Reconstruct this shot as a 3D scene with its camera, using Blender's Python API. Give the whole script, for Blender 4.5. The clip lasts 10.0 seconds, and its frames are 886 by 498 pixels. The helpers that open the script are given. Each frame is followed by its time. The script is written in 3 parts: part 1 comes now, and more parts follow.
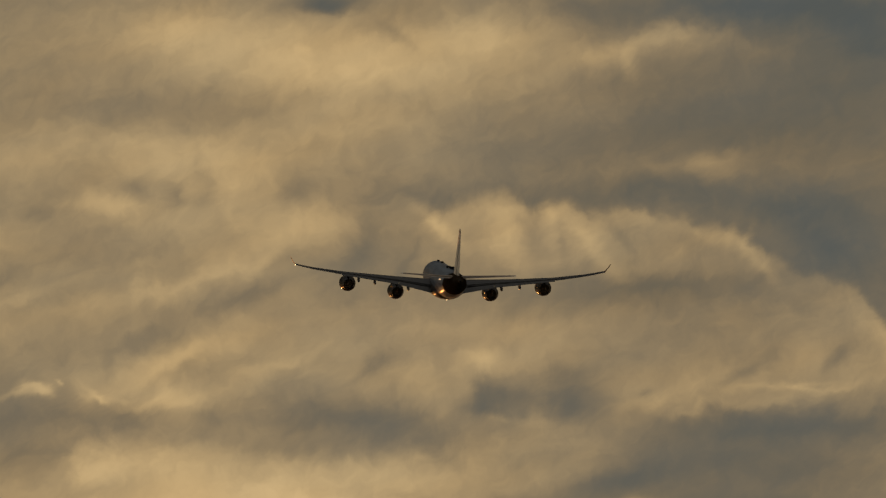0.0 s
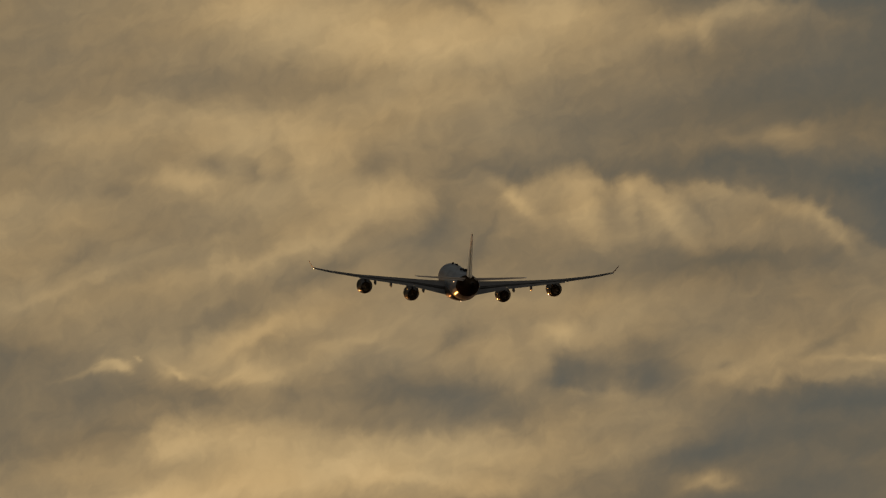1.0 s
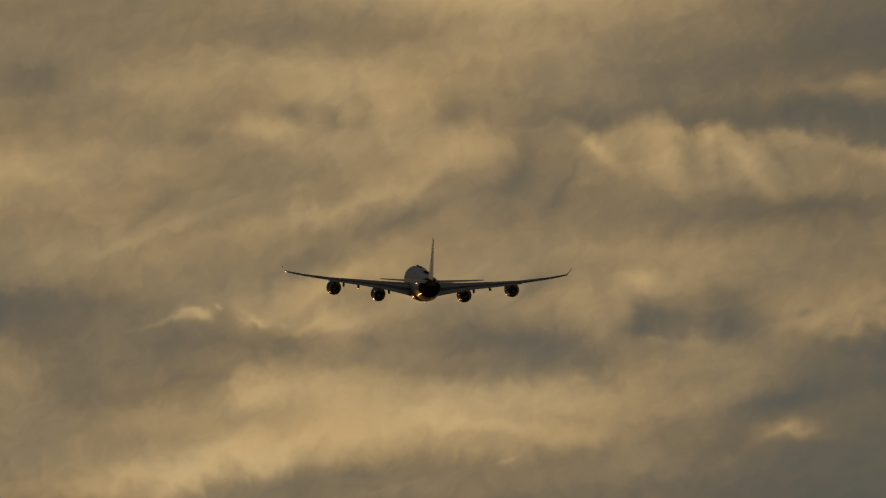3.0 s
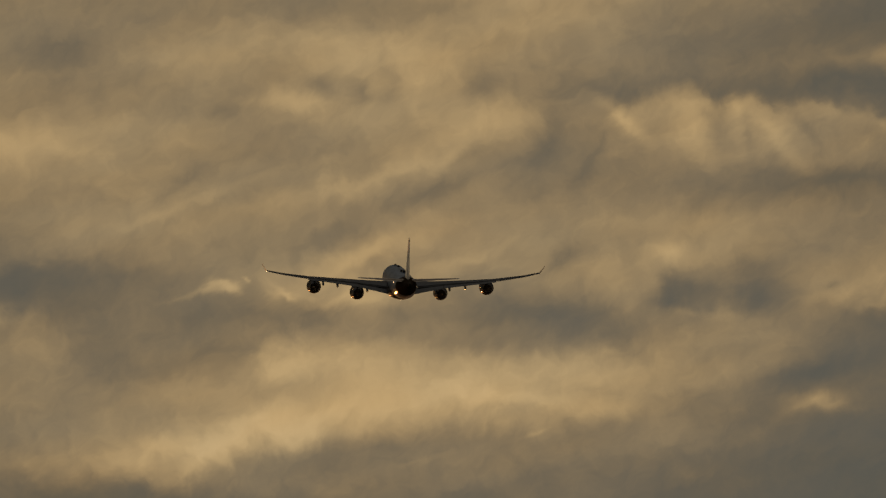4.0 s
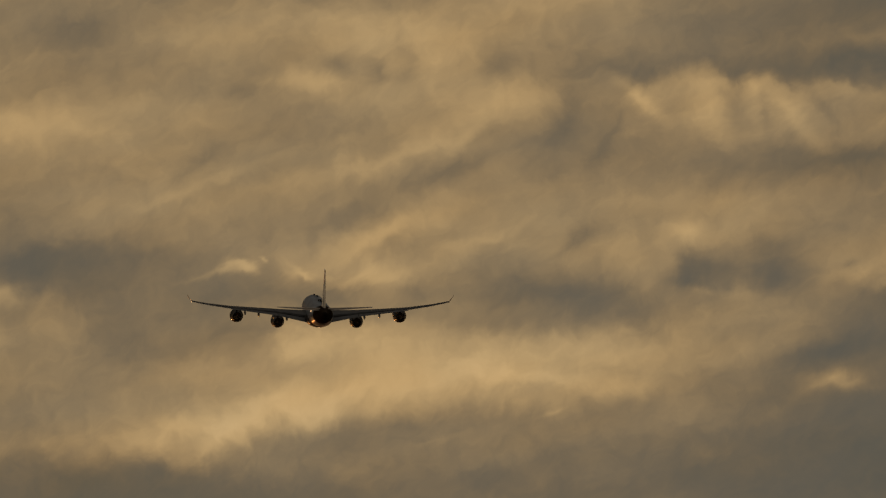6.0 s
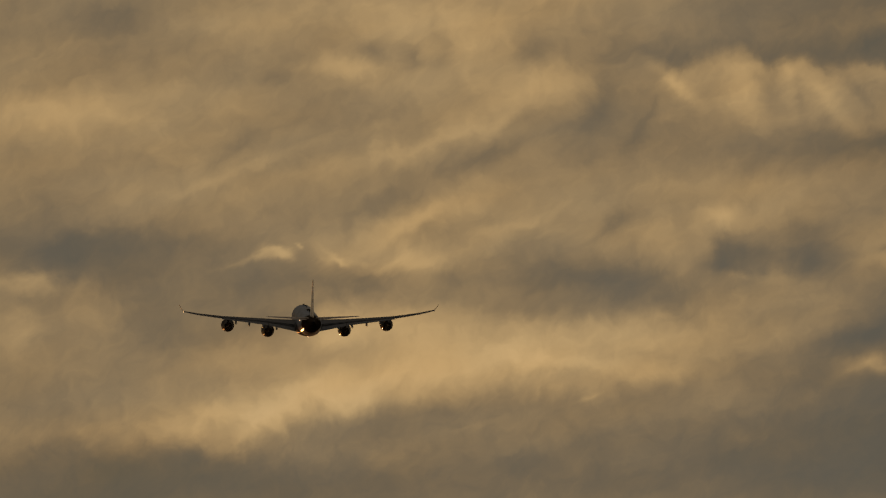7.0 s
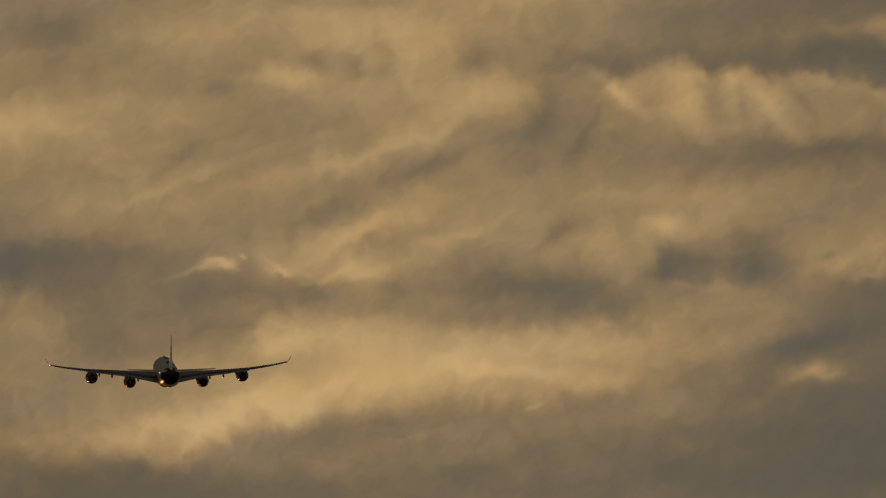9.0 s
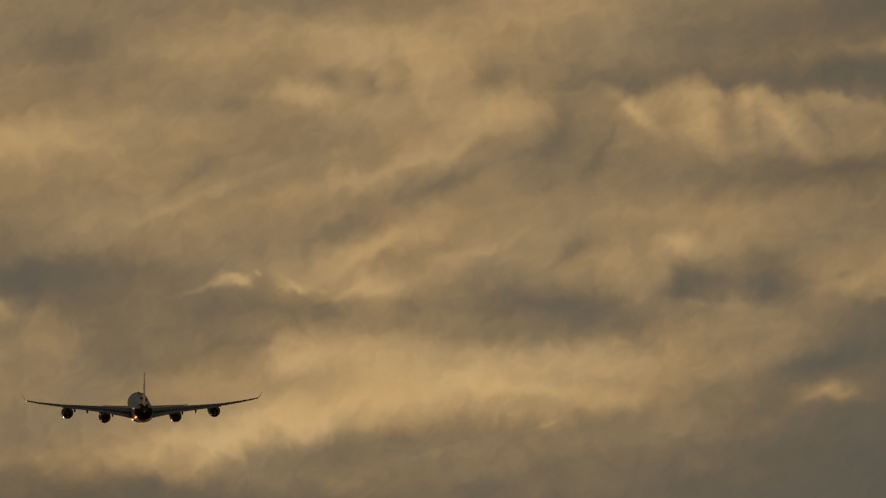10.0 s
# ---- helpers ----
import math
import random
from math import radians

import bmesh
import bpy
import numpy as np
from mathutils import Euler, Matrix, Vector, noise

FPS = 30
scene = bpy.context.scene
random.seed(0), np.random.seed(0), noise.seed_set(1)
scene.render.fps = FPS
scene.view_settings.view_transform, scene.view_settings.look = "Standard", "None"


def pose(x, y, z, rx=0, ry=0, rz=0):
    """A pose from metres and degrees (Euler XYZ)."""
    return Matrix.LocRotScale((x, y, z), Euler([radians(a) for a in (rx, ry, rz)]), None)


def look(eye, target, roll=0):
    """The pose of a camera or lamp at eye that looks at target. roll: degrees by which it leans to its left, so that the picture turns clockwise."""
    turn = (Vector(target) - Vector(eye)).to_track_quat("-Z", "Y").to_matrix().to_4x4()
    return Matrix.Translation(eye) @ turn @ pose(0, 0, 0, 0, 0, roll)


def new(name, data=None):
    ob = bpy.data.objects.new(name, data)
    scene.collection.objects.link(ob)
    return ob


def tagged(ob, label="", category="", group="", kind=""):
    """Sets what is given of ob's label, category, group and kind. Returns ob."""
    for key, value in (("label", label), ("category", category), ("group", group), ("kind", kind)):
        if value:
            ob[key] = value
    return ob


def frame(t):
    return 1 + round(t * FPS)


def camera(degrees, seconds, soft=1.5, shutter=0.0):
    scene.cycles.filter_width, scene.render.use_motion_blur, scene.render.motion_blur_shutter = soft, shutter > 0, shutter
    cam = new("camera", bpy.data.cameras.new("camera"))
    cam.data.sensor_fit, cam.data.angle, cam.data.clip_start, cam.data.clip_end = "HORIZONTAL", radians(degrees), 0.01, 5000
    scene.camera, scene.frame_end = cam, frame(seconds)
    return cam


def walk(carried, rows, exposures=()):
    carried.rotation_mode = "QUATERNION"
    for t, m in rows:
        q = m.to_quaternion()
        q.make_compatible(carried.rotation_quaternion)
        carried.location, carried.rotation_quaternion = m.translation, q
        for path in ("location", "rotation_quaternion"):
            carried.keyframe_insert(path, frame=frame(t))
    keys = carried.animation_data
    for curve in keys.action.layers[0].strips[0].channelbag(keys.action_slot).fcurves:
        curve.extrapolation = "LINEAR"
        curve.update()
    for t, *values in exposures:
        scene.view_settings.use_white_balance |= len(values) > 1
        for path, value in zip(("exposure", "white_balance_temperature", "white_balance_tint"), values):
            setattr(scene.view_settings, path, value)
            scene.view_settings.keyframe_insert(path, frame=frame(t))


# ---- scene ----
EYE = (0.0, 0.0, 1.7)


def aim(azimuth, elevation, roll=0.0):
    """The pose of the hand-held camera at the eye, by compass angle and height angle in degrees."""
    a, e = radians(azimuth), radians(elevation)
    way = Vector((math.sin(a) * math.cos(e), math.cos(a) * math.cos(e), math.sin(e)))
    return look(EYE, Vector(EYE) + way * 100, roll)


# ---- camera: a long telephoto lens, held by hand, panning after the airliner
cam = camera(4.0, 10.0, soft=1.3)
walk(cam, [
    (0.0, aim(0.0000, 11.1500, 0.00)),
    (0.5, aim(-0.2106, 11.0950, -0.10)),
    (1.0, aim(-0.3586, 11.0341, -0.34)),
    (1.5, aim(-0.4493, 10.9952, -0.59)),
    (2.0, aim(-0.5066, 10.9466, -0.64)),
    (2.5, aim(-0.5957, 10.8522, -0.53)),
    (3.0, aim(-0.7278, 10.8001, -0.28)),
    (3.2, aim(-0.7880, 10.7720, -0.28)),
    (4.3, aim(-0.8600, 10.6570, -0.35)),
    (4.5, aim(-0.8445, 10.6492, -0.35)),
    (5.0, aim(-0.8559, 10.6388, -0.31)),
    (5.5, aim(-0.8812, 10.6240, -0.35)),
    (5.7, aim(-0.9030, 10.6080, -0.38)),
    (6.8, aim(-1.0700, 10.5310, -0.63)),
    (7.0, aim(-1.1015, 10.5218, -0.66)),
    (7.5, aim(-1.0743, 10.5217, -0.57)),
    (8.0, aim(-0.9613, 10.5175, -0.60)),
    (8.5, aim(-0.8696, 10.5466, -0.90)),
    (9.0, aim(-0.8411, 10.5624, -0.95)),
    (9.5, aim(-0.8609, 10.5900, -0.98)),
    (10.0, aim(-0.9080, 10.6413, -0.68)),
], exposures=((0.0, 0.18, 6150, 8), (0.5, 0.12, 6150, 8), (1.0, 0.08, 6150, 8), (2.5, 0.0, 6200, 8), (4.5, 0.0, 6250, 9), (5.5, 0.0, 6450, 10), (7.5, 0.0, 6700, 11), (10.0, 0.0, 6700, 11)))

# ---- light: a sun just above the horizon, ahead and to the left, behind broken cloud
SUN_AZIMUTH, SUN_HEIGHT = -12.0, 1.5
world = bpy.data.worlds.new("evening_sky")
scene.world = world
world.use_nodes = True
wn = world.node_tree.nodes
sky = wn.new("ShaderNodeTexSky")
sky.sky_type = "NISHITA"
sky.sun_disc = False
sky.sun_elevation = radians(SUN_HEIGHT)
sky.sun_rotation = radians(SUN_AZIMUTH)
sky.dust_density = 2.0
veil = wn.new("ShaderNodeVectorMath")  # the cloud cover filters the sky's blue
veil.operation = "MULTIPLY"
veil.inputs[1].default_value = (1.0, 0.93, 0.80)
world.node_tree.links.new(sky.outputs["Color"], veil.inputs[0])
cover = wn.new("ShaderNodeVectorMath")  # the grey cloud cover all round
cover.operation = "ADD"
cover.inputs[1].default_value = (2.9, 2.65, 2.35)
world.node_tree.links.new(veil.outputs["Vector"], cover.inputs[0])
world.node_tree.links.new(cover.outputs["Vector"], wn["Background"].inputs["Color"])
wn["Background"].inputs["Strength"].default_value = 0.05

sun = new("sun", bpy.data.lights.new("sun", "SUN"))
sun.data.energy = 2.0
sun.data.angle = radians(0.5)
sun.data.color = (1.0, 0.37, 0.09)
_a, _e = radians(SUN_AZIMUTH), radians(SUN_HEIGHT)
SUN_WAY = Vector((math.sin(_a) * math.cos(_e), math.cos(_a) * math.cos(_e), math.sin(_e)))
sun.matrix_world = look(SUN_WAY * 300 + Vector((0, 0, 300)), Vector((0, 0, 300)))


# ---- materials
def material(name, color, rough, metal=0.0, coat=0.0, spots=0.12, scale=0.8, streak=(1, 1, 1), bump=0.02, fine=9.0, spec=0.5, sheen=None):
    """A painted or metal skin: colour with stains at two scales, uneven gloss and slight relief.
    sheen: a dull coat instead, that mirrors only this share of the light."""
    m = bpy.data.materials.new(name)
    m.use_nodes = True
    n, l = m.node_tree.nodes, m.node_tree.links
    bsdf = n["Principled BSDF"]
    bsdf.inputs["Metallic"].default_value = metal
    bsdf.inputs["Specular IOR Level"].default_value = spec
    bsdf.inputs["Coat Weight"].default_value = coat
    bsdf.inputs["Coat Roughness"].default_value = 0.08
    tc = n.new("ShaderNodeTexCoord")
    mp = n.new("ShaderNodeMapping")
    mp.inputs["Scale"].default_value = streak
    l.new(tc.outputs["Object"], mp.inputs["Vector"])
    big, small = n.new("ShaderNodeTexNoise"), n.new("ShaderNodeTexNoise")
    for node, s, d in ((big, scale, 5), (small, fine, 4)):
        node.inputs["Scale"].default_value = s
        node.inputs["Detail"].default_value = d
        l.new(mp.outputs["Vector"], node.inputs["Vector"])
    add = n.new("ShaderNodeMath")
    add.operation = "MULTIPLY_ADD"
    l.new(small.outputs["Fac"], add.inputs[0])
    add.inputs[1].default_value = 0.4
    l.new(big.outputs["Fac"], add.inputs[2])
    ramp = n.new("ShaderNodeMapRange")
    ramp.inputs["From Min"].default_value, ramp.inputs["From Max"].default_value = 0.45, 0.95
    ramp.inputs["To Min"].default_value, ramp.inputs["To Max"].default_value = 1 - spots, 1 + spots
    l.new(add.outputs[0], ramp.inputs["Value"])
    mul = n.new("ShaderNodeVectorMath")
    mul.operation = "SCALE"
    mul.inputs[0].default_value = color
    l.new(ramp.outputs["Result"], mul.inputs["Scale"])
    l.new(mul.outputs["Vector"], bsdf.inputs["Base Color"])
    gloss = n.new("ShaderNodeMapRange")
    gloss.inputs["To Min"].default_value, gloss.inputs["To Max"].default_value = rough * 0.8, rough * 1.25
    l.new(big.outputs["Fac"], gloss.inputs["Value"])
    l.new(gloss.outputs["Result"], bsdf.inputs["Roughness"])
    b = n.new("ShaderNodeBump")
    b.inputs["Strength"].default_value = bump
    b.inputs["Distance"].default_value = 0.05
    l.new(small.outputs["Fac"], b.inputs["Height"])
    l.new(b.outputs["Normal"], bsdf.inputs["Normal"])
    if sheen is not None:
        dull, shiny, mix = n.new("ShaderNodeBsdfDiffuse"), n.new("ShaderNodeBsdfAnisotropic"), n.new("ShaderNodeMixShader")
        l.new(mul.outputs["Vector"], dull.inputs["Color"])
        shiny.inputs["Color"].default_value = (1, 1, 1, 1)
        l.new(gloss.outputs["Result"], shiny.inputs["Roughness"])
        for node in (dull, shiny):
            l.new(b.outputs["Normal"], node.inputs["Normal"])
        mix.inputs["Fac"].default_value = sheen
        l.new(dull.outputs[0], mix.inputs[1])
        l.new(shiny.outputs[0], mix.inputs[2])
        l.new(mix.outputs[0], n["Material Output"].inputs["Surface"])
    return m


PALE = material("white_fin_paint", (0.50, 0.46, 0.41), 0.3, spots=0.08, spec=0.3)
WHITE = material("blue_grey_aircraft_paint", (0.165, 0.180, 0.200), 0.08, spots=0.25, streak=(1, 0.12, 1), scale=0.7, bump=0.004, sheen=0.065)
BLUE = material("dark_blue_aircraft_paint", (0.018, 0.015, 0.014), 0.10, spots=0.2, bump=0.002, sheen=0.045)
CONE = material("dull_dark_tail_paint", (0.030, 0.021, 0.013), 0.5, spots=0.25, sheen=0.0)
# tan base colour holds the warm light seen on the stabilizers
TAN = material("tan_lit_stabilizer_paint", (0.36, 0.29, 0.23), 0.3, spots=0.16, sheen=0.04)
RUST = material("red_brown_winglet_paint", (0.22, 0.13, 0.085), 0.5, spots=0.2, sheen=0.02)
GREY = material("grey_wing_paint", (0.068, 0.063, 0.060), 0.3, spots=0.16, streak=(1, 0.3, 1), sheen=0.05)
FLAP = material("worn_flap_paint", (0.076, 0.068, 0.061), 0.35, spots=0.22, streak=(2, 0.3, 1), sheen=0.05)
BARE = material("bare_aluminium", (0.62, 0.62, 0.61), 0.20, metal=1.0, spots=0.08)
HOT = material("heat_stained_metal", (0.040, 0.029, 0.021), 0.25, spots=0.3, sheen=0.05)
SOOT = material("sooty_duct", (0.26, 0.175, 0.11), 0.7, spots=0.3)
DARK = material("black_marking_paint", (0.014, 0.014, 0.015), 0.6, sheen=0.0)
BELLY = material("dark_belly_paint", (0.055, 0.046, 0.040), 0.08, spots=0.2, bump=0.003, sheen=0.065)
SOIL = material("dry_grassland", (0.055, 0.06, 0.03), 0.9, spots=0.5, scale=0.01, fine=0.3, bump=0.3)


def glow_material(name, color, power):
    m = bpy.data.materials.new(name)
    m.use_nodes = True
    bsdf = m.node_tree.nodes["Principled BSDF"]
    bsdf.inputs["Base Color"].default_value = (*color, 1)
    bsdf.inputs["Roughness"].default_value = 0.1
    bsdf.inputs["Emission Color"].default_value = (*color, 1)
    bsdf.inputs["Emission Strength"].default_value = power
    return m


# emission for the added bright points: wing tip and belly glints, flank beads
GLINT_GLOW = glow_material("warm_glint_glow", (1.0, 0.60, 0.27), 2.2)


# ---- the cloud deck: a far backdrop that glows as the evening sky does
class Nodes:
    """Shortcuts for wiring shader nodes."""

    def __init__(self, tree):
        self.n, self.l = tree.nodes, tree.links

    def put(self, socket, value):
        if isinstance(value, bpy.types.NodeSocket):
            self.l.new(value, socket)
        else:
            socket.default_value = value

    def math(self, op, a, b=0.0, c=0.0):
        k = self.n.new("ShaderNodeMath")
        k.operation = op
        for s, v in zip(k.inputs, (a, b, c)):
            self.put(s, v)
        return k.outputs[0]

    def vec(self, op, a, b=(0, 0, 0), c=(0, 0, 0)):
        k = self.n.new("ShaderNodeVectorMath")
        k.operation = op
        self.put(k.inputs[0], a)
        self.put(k.inputs[1], b)
        if op == "MULTIPLY_ADD":
            self.put(k.inputs[2], c)
        return k.outputs["Value"] if op in ("DOT_PRODUCT", "LENGTH") else k.outputs["Vector"]

    def mapping(self, v, loc=(0, 0, 0), turn=0.0, scale=(1, 1, 1), kind="TEXTURE"):
        k = self.n.new("ShaderNodeMapping")
        k.vector_type = kind
        self.put(k.inputs["Vector"], v)
        k.inputs["Location"].default_value = loc
        k.inputs["Rotation"].default_value = (0, 0, radians(turn))
        k.inputs["Scale"].default_value = scale
        return k.outputs["Vector"]

    def noise(self, v, scale, detail=4.0, rough=0.5, distortion=0.0, out="Fac"):
        k = self.n.new("ShaderNodeTexNoise")
        self.put(k.inputs["Vector"], v)
        k.inputs["Scale"].default_value = scale
        k.inputs["Detail"].default_value = detail
        k.inputs["Roughness"].default_value = rough
        k.inputs["Distortion"].default_value = distortion
        return k.outputs["Color" if out == "Color" else "Fac"]


def cloud_material():
    """Stratocumulus lit low from the side: warm banks and grey hollows, frayed by warped noise.
    The sheet's own coordinates run in quarter degrees, x to the right and y down from the north-west corner."""
    m = bpy.data.materials.new("evening_cloud")
    m.use_nodes = True
    t = Nodes(m.node_tree)
    t.n.remove(t.n["Principled BSDF"])
    uv = t.n.new("ShaderNodeUVMap")
    uv.uv_map = "sky"
    p = uv.outputs["UV"]
    # two warps: slow billows, then frayed edges
    w1 = t.noise(t.mapping(p, scale=(1.5, 1.0, 1)), 0.55, 3.0, 0.5, out="Color")
    q = t.vec("MULTIPLY_ADD", t.vec("SUBTRACT", w1, (0.5, 0.5, 0.5)), (1.5, 0.9, 0), p)
    w2 = t.noise(q, 1.7, 3.5, 0.52, out="Color")
    soft = t.vec("MULTIPLY_ADD", t.vec("SUBTRACT", w2, (0.5, 0.5, 0.5)), (0.72, 0.62, 0),
                 t.vec("MULTIPLY_ADD", t.vec("SUBTRACT", w1, (0.5, 0.5, 0.5)), (0.35, 0.25, 0), p))
    total = [0.555]

    fray = t.noise(t.mapping(p, turn=-25, scale=(0.30, 0.16, 1)), 1.0, 3.5, 0.55, out="Color")
    fine = t.vec("MULTIPLY_ADD", t.vec("SUBTRACT", fray, (0.5, 0.5, 0.5)), (0.20, 0.16, 0),
                 t.vec("MULTIPLY_ADD", t.vec("SUBTRACT", w2, (0.5, 0.5, 0.5)), (0.16, 0.14, 0), p))

    def bank(x, y, length, width, amount, turn=0, edge=1, crisp=False):
        """One bank (amount above 0) or hollow (below 0) of the deck; turn: degrees, uphill to the right;
        edge: above 1, a crisper outline; crisp: little stirred by the wind."""
        at = fine if crisp else soft
        if turn:
            c, k = math.cos(radians(turn)), math.sin(radians(turn))
            along = t.math("ADD", t.vec("DOT_PRODUCT", at, (c / length, -k / length, 0)), (k * y - c * x) / length)
            across = t.math("ADD", t.vec("DOT_PRODUCT", at, (k / width, c / width, 0)), -(k * x + c * y) / width)
            far = t.math("MULTIPLY_ADD", along, along, t.math("MULTIPLY", across, across))
        else:
            off = t.vec("MULTIPLY_ADD", at, (1 / length, 1 / width, 0), (-x / length, -y / width, 0))
            far = t.vec("DOT_PRODUCT", off, off)
        if edge > 1:
            far = t.math("POWER", far, edge)
        total[0] = t.math("MULTIPLY_ADD", t.math("POWER", 0.3679, far), amount, total[0])

    strand = t.noise(t.mapping(soft, turn=-14, scale=(0.34, 0.95, 1)), 1.0, 3.0, 0.45)
    split = t.n.new("ShaderNodeSeparateXYZ")
    t.l.new(fine, split.inputs[0])

    def step(value, low, high):
        k = t.n.new("ShaderNodeMapRange")
        k.interpolation_type = "SMOOTHSTEP"
        t.put(k.inputs["Value"], value)
        k.inputs["From Min"].default_value, k.inputs["From Max"].default_value = low, high
        return k.outputs["Result"]

    def ledge(line, bright, deep, dark, high, crisp=0.12, ragged=0.5, under=False):
        """A lit rim along a line of (x, y): bright on one side, fading over deep, dark on the other, fading over high;
        ragged: the strands that hang from it; under: the bright side lies above the line."""
        curve = t.n.new("ShaderNodeFloatCurve")
        points = curve.mapping.curves[0].points
        while len(points) < len(line):
            points.new(0.5, 0.5)
        for point, (x, y) in zip(points, line):
            point.location = ((x + 6) / 24, y / 12)
        curve.mapping.update()
        t.l.new(t.math("MULTIPLY_ADD", split.outputs["X"], 1 / 24, 0.25), curve.inputs["Value"])
        s = t.math("MULTIPLY_ADD", curve.outputs[0], -12.0, split.outputs["Y"])
        if under:
            s = t.math("MULTIPLY", s, -1.0)
        s = t.math("MULTIPLY_ADD", t.math("SUBTRACT", strand, 0.5), ragged, s)
        lit = step(s, -crisp, crisp)
        inside = t.math("MULTIPLY", step(split.outputs["X"], line[0][0], line[0][0] + 0.9),
                        step(split.outputs["X"], line[-1][0], line[-1][0] - 0.9))
        a, b = t.math("DIVIDE", s, deep), t.math("DIVIDE", s, high)
        glow = t.math("MULTIPLY", t.math("POWER", 0.3679, t.math("MULTIPLY", a, a)), t.math("MULTIPLY", lit, bright))
        shade = t.math("MULTIPLY", t.math("POWER", 0.3679, t.math("MULTIPLY", b, b)),
                       t.math("MULTIPLY_ADD", lit, dark, -dark))
        total[0] = t.math("MULTIPLY_ADD", t.math("ADD", glow, shade), inside, total[0])

    BANKS(bank)
    LEDGES(ledge)
    # wind-drawn streaks and finer billows
    streak = t.noise(t.mapping(soft, turn=-15, scale=(2.4, 0.62, 1)), 1.0, 5.0, 0.52)
    billow = t.noise(t.mapping(soft, turn=-35, scale=(1.2, 0.8, 1)), 2.0, 4.0, 0.5)
    curtain = t.noise(t.mapping(soft, turn=-10, scale=(0.26, 1.2, 1)), 1.0, 3.0, 0.5)
    # billows lit from low on the left: their near sides bright, their far sides grey
    here, past = (t.noise(t.mapping(t.vec("ADD", soft, shift), turn=-22, scale=(1.7, 0.95, 1)), 1.0, 4.0, 0.5)
                  for shift in ((0, 0, 0), (0.24, -0.17, 0)))
    d = t.math("MULTIPLY_ADD", t.math("SUBTRACT", streak, 0.5), 0.24, total[0])
    d = t.math("MULTIPLY_ADD", t.math("SUBTRACT", past, here), 0.30, d)
    d = t.math("MULTIPLY_ADD", t.math("SUBTRACT", billow, 0.5), 0.15, d)
    d = t.math("MULTIPLY_ADD", t.math("SUBTRACT", curtain, 0.5), 0.10, d)
    # fine fibres drawn uphill to the right, and frayed tufts
    fibre = t.noise(t.mapping(soft, turn=-42, scale=(0.62, 0.17, 1)), 1.0, 4.0, 0.55)
    tuft = t.noise(t.mapping(soft, turn=-20, scale=(0.30, 0.20, 1)), 1.0, 4.0, 0.6)
    d = t.math("MULTIPLY_ADD", t.math("SUBTRACT", fibre, 0.5), 0.10, d)
    d = t.math("MULTIPLY_ADD", t.math("SUBTRACT", tuft, 0.5), 0.06, d)
    ramp = t.n.new("ShaderNodeValToRGB")
    ramp.color_ramp.interpolation = "B_SPLINE"
    e = ramp.color_ramp.elements
    stops = ((0.0, (0.080, 0.082, 0.072)), (0.16, (0.104, 0.096, 0.075)), (0.34, (0.150, 0.118, 0.077)), (0.5, (0.242, 0.172, 0.093)),
             (0.66, (0.374, 0.254, 0.123)), (0.82, (0.525, 0.352, 0.160)), (1.0, (0.65, 0.440, 0.21)))
    while len(e) < len(stops):
        e.new(0.5)
    for el, (at, col) in zip(e, stops):
        el.position, el.color = at, (*col, 1)
    t.l.new(t.math("MULTIPLY_ADD", d, 0.64, 0.18), ramp.inputs["Fac"])
    # browner and greyer stretches of the deck
    warm = t.math("MULTIPLY_ADD", t.noise(t.mapping(p, turn=-12, scale=(3.0, 1.2, 1)), 1.0, 2.0, 0.5), 2.4, -1.2)
    for x, y, length, width, amount in ((14.2, 2.65, 2.0, 0.6, 1.0), (14.7, 4.0, 1.6, 0.7, -0.7), (14.4, 0.1, 2.5, 0.6, -0.7),
                                        (-2.8, 10.9, 3.0, 0.8, 1.0), (12.0, 5.2, 1.8, 0.5, 0.8), (9.4, 7.0, 1.4, 0.5, -0.5)):
        off = t.vec("MULTIPLY", t.vec("SUBTRACT", soft, (x, y, 0)), (1 / length, 1 / width, 0))
        warm = t.math("MULTIPLY_ADD", t.math("POWER", 0.3679, t.vec("DOT_PRODUCT", off, off)), amount, warm)
    tint = t.n.new("ShaderNodeCombineXYZ")
    for socket, much in zip(tint.inputs, (0.045, -0.005, -0.085)):
        t.l.new(t.math("MULTIPLY_ADD", warm, much, 1.0), socket)
    glow = t.n.new("ShaderNodeEmission")
    t.l.new(t.vec("MULTIPLY", ramp.outputs["Color"], tint.outputs[0]), glow.inputs["Color"])
    t.l.new(glow.outputs["Emission"], t.n["Material Output"].inputs["Surface"])
    return m


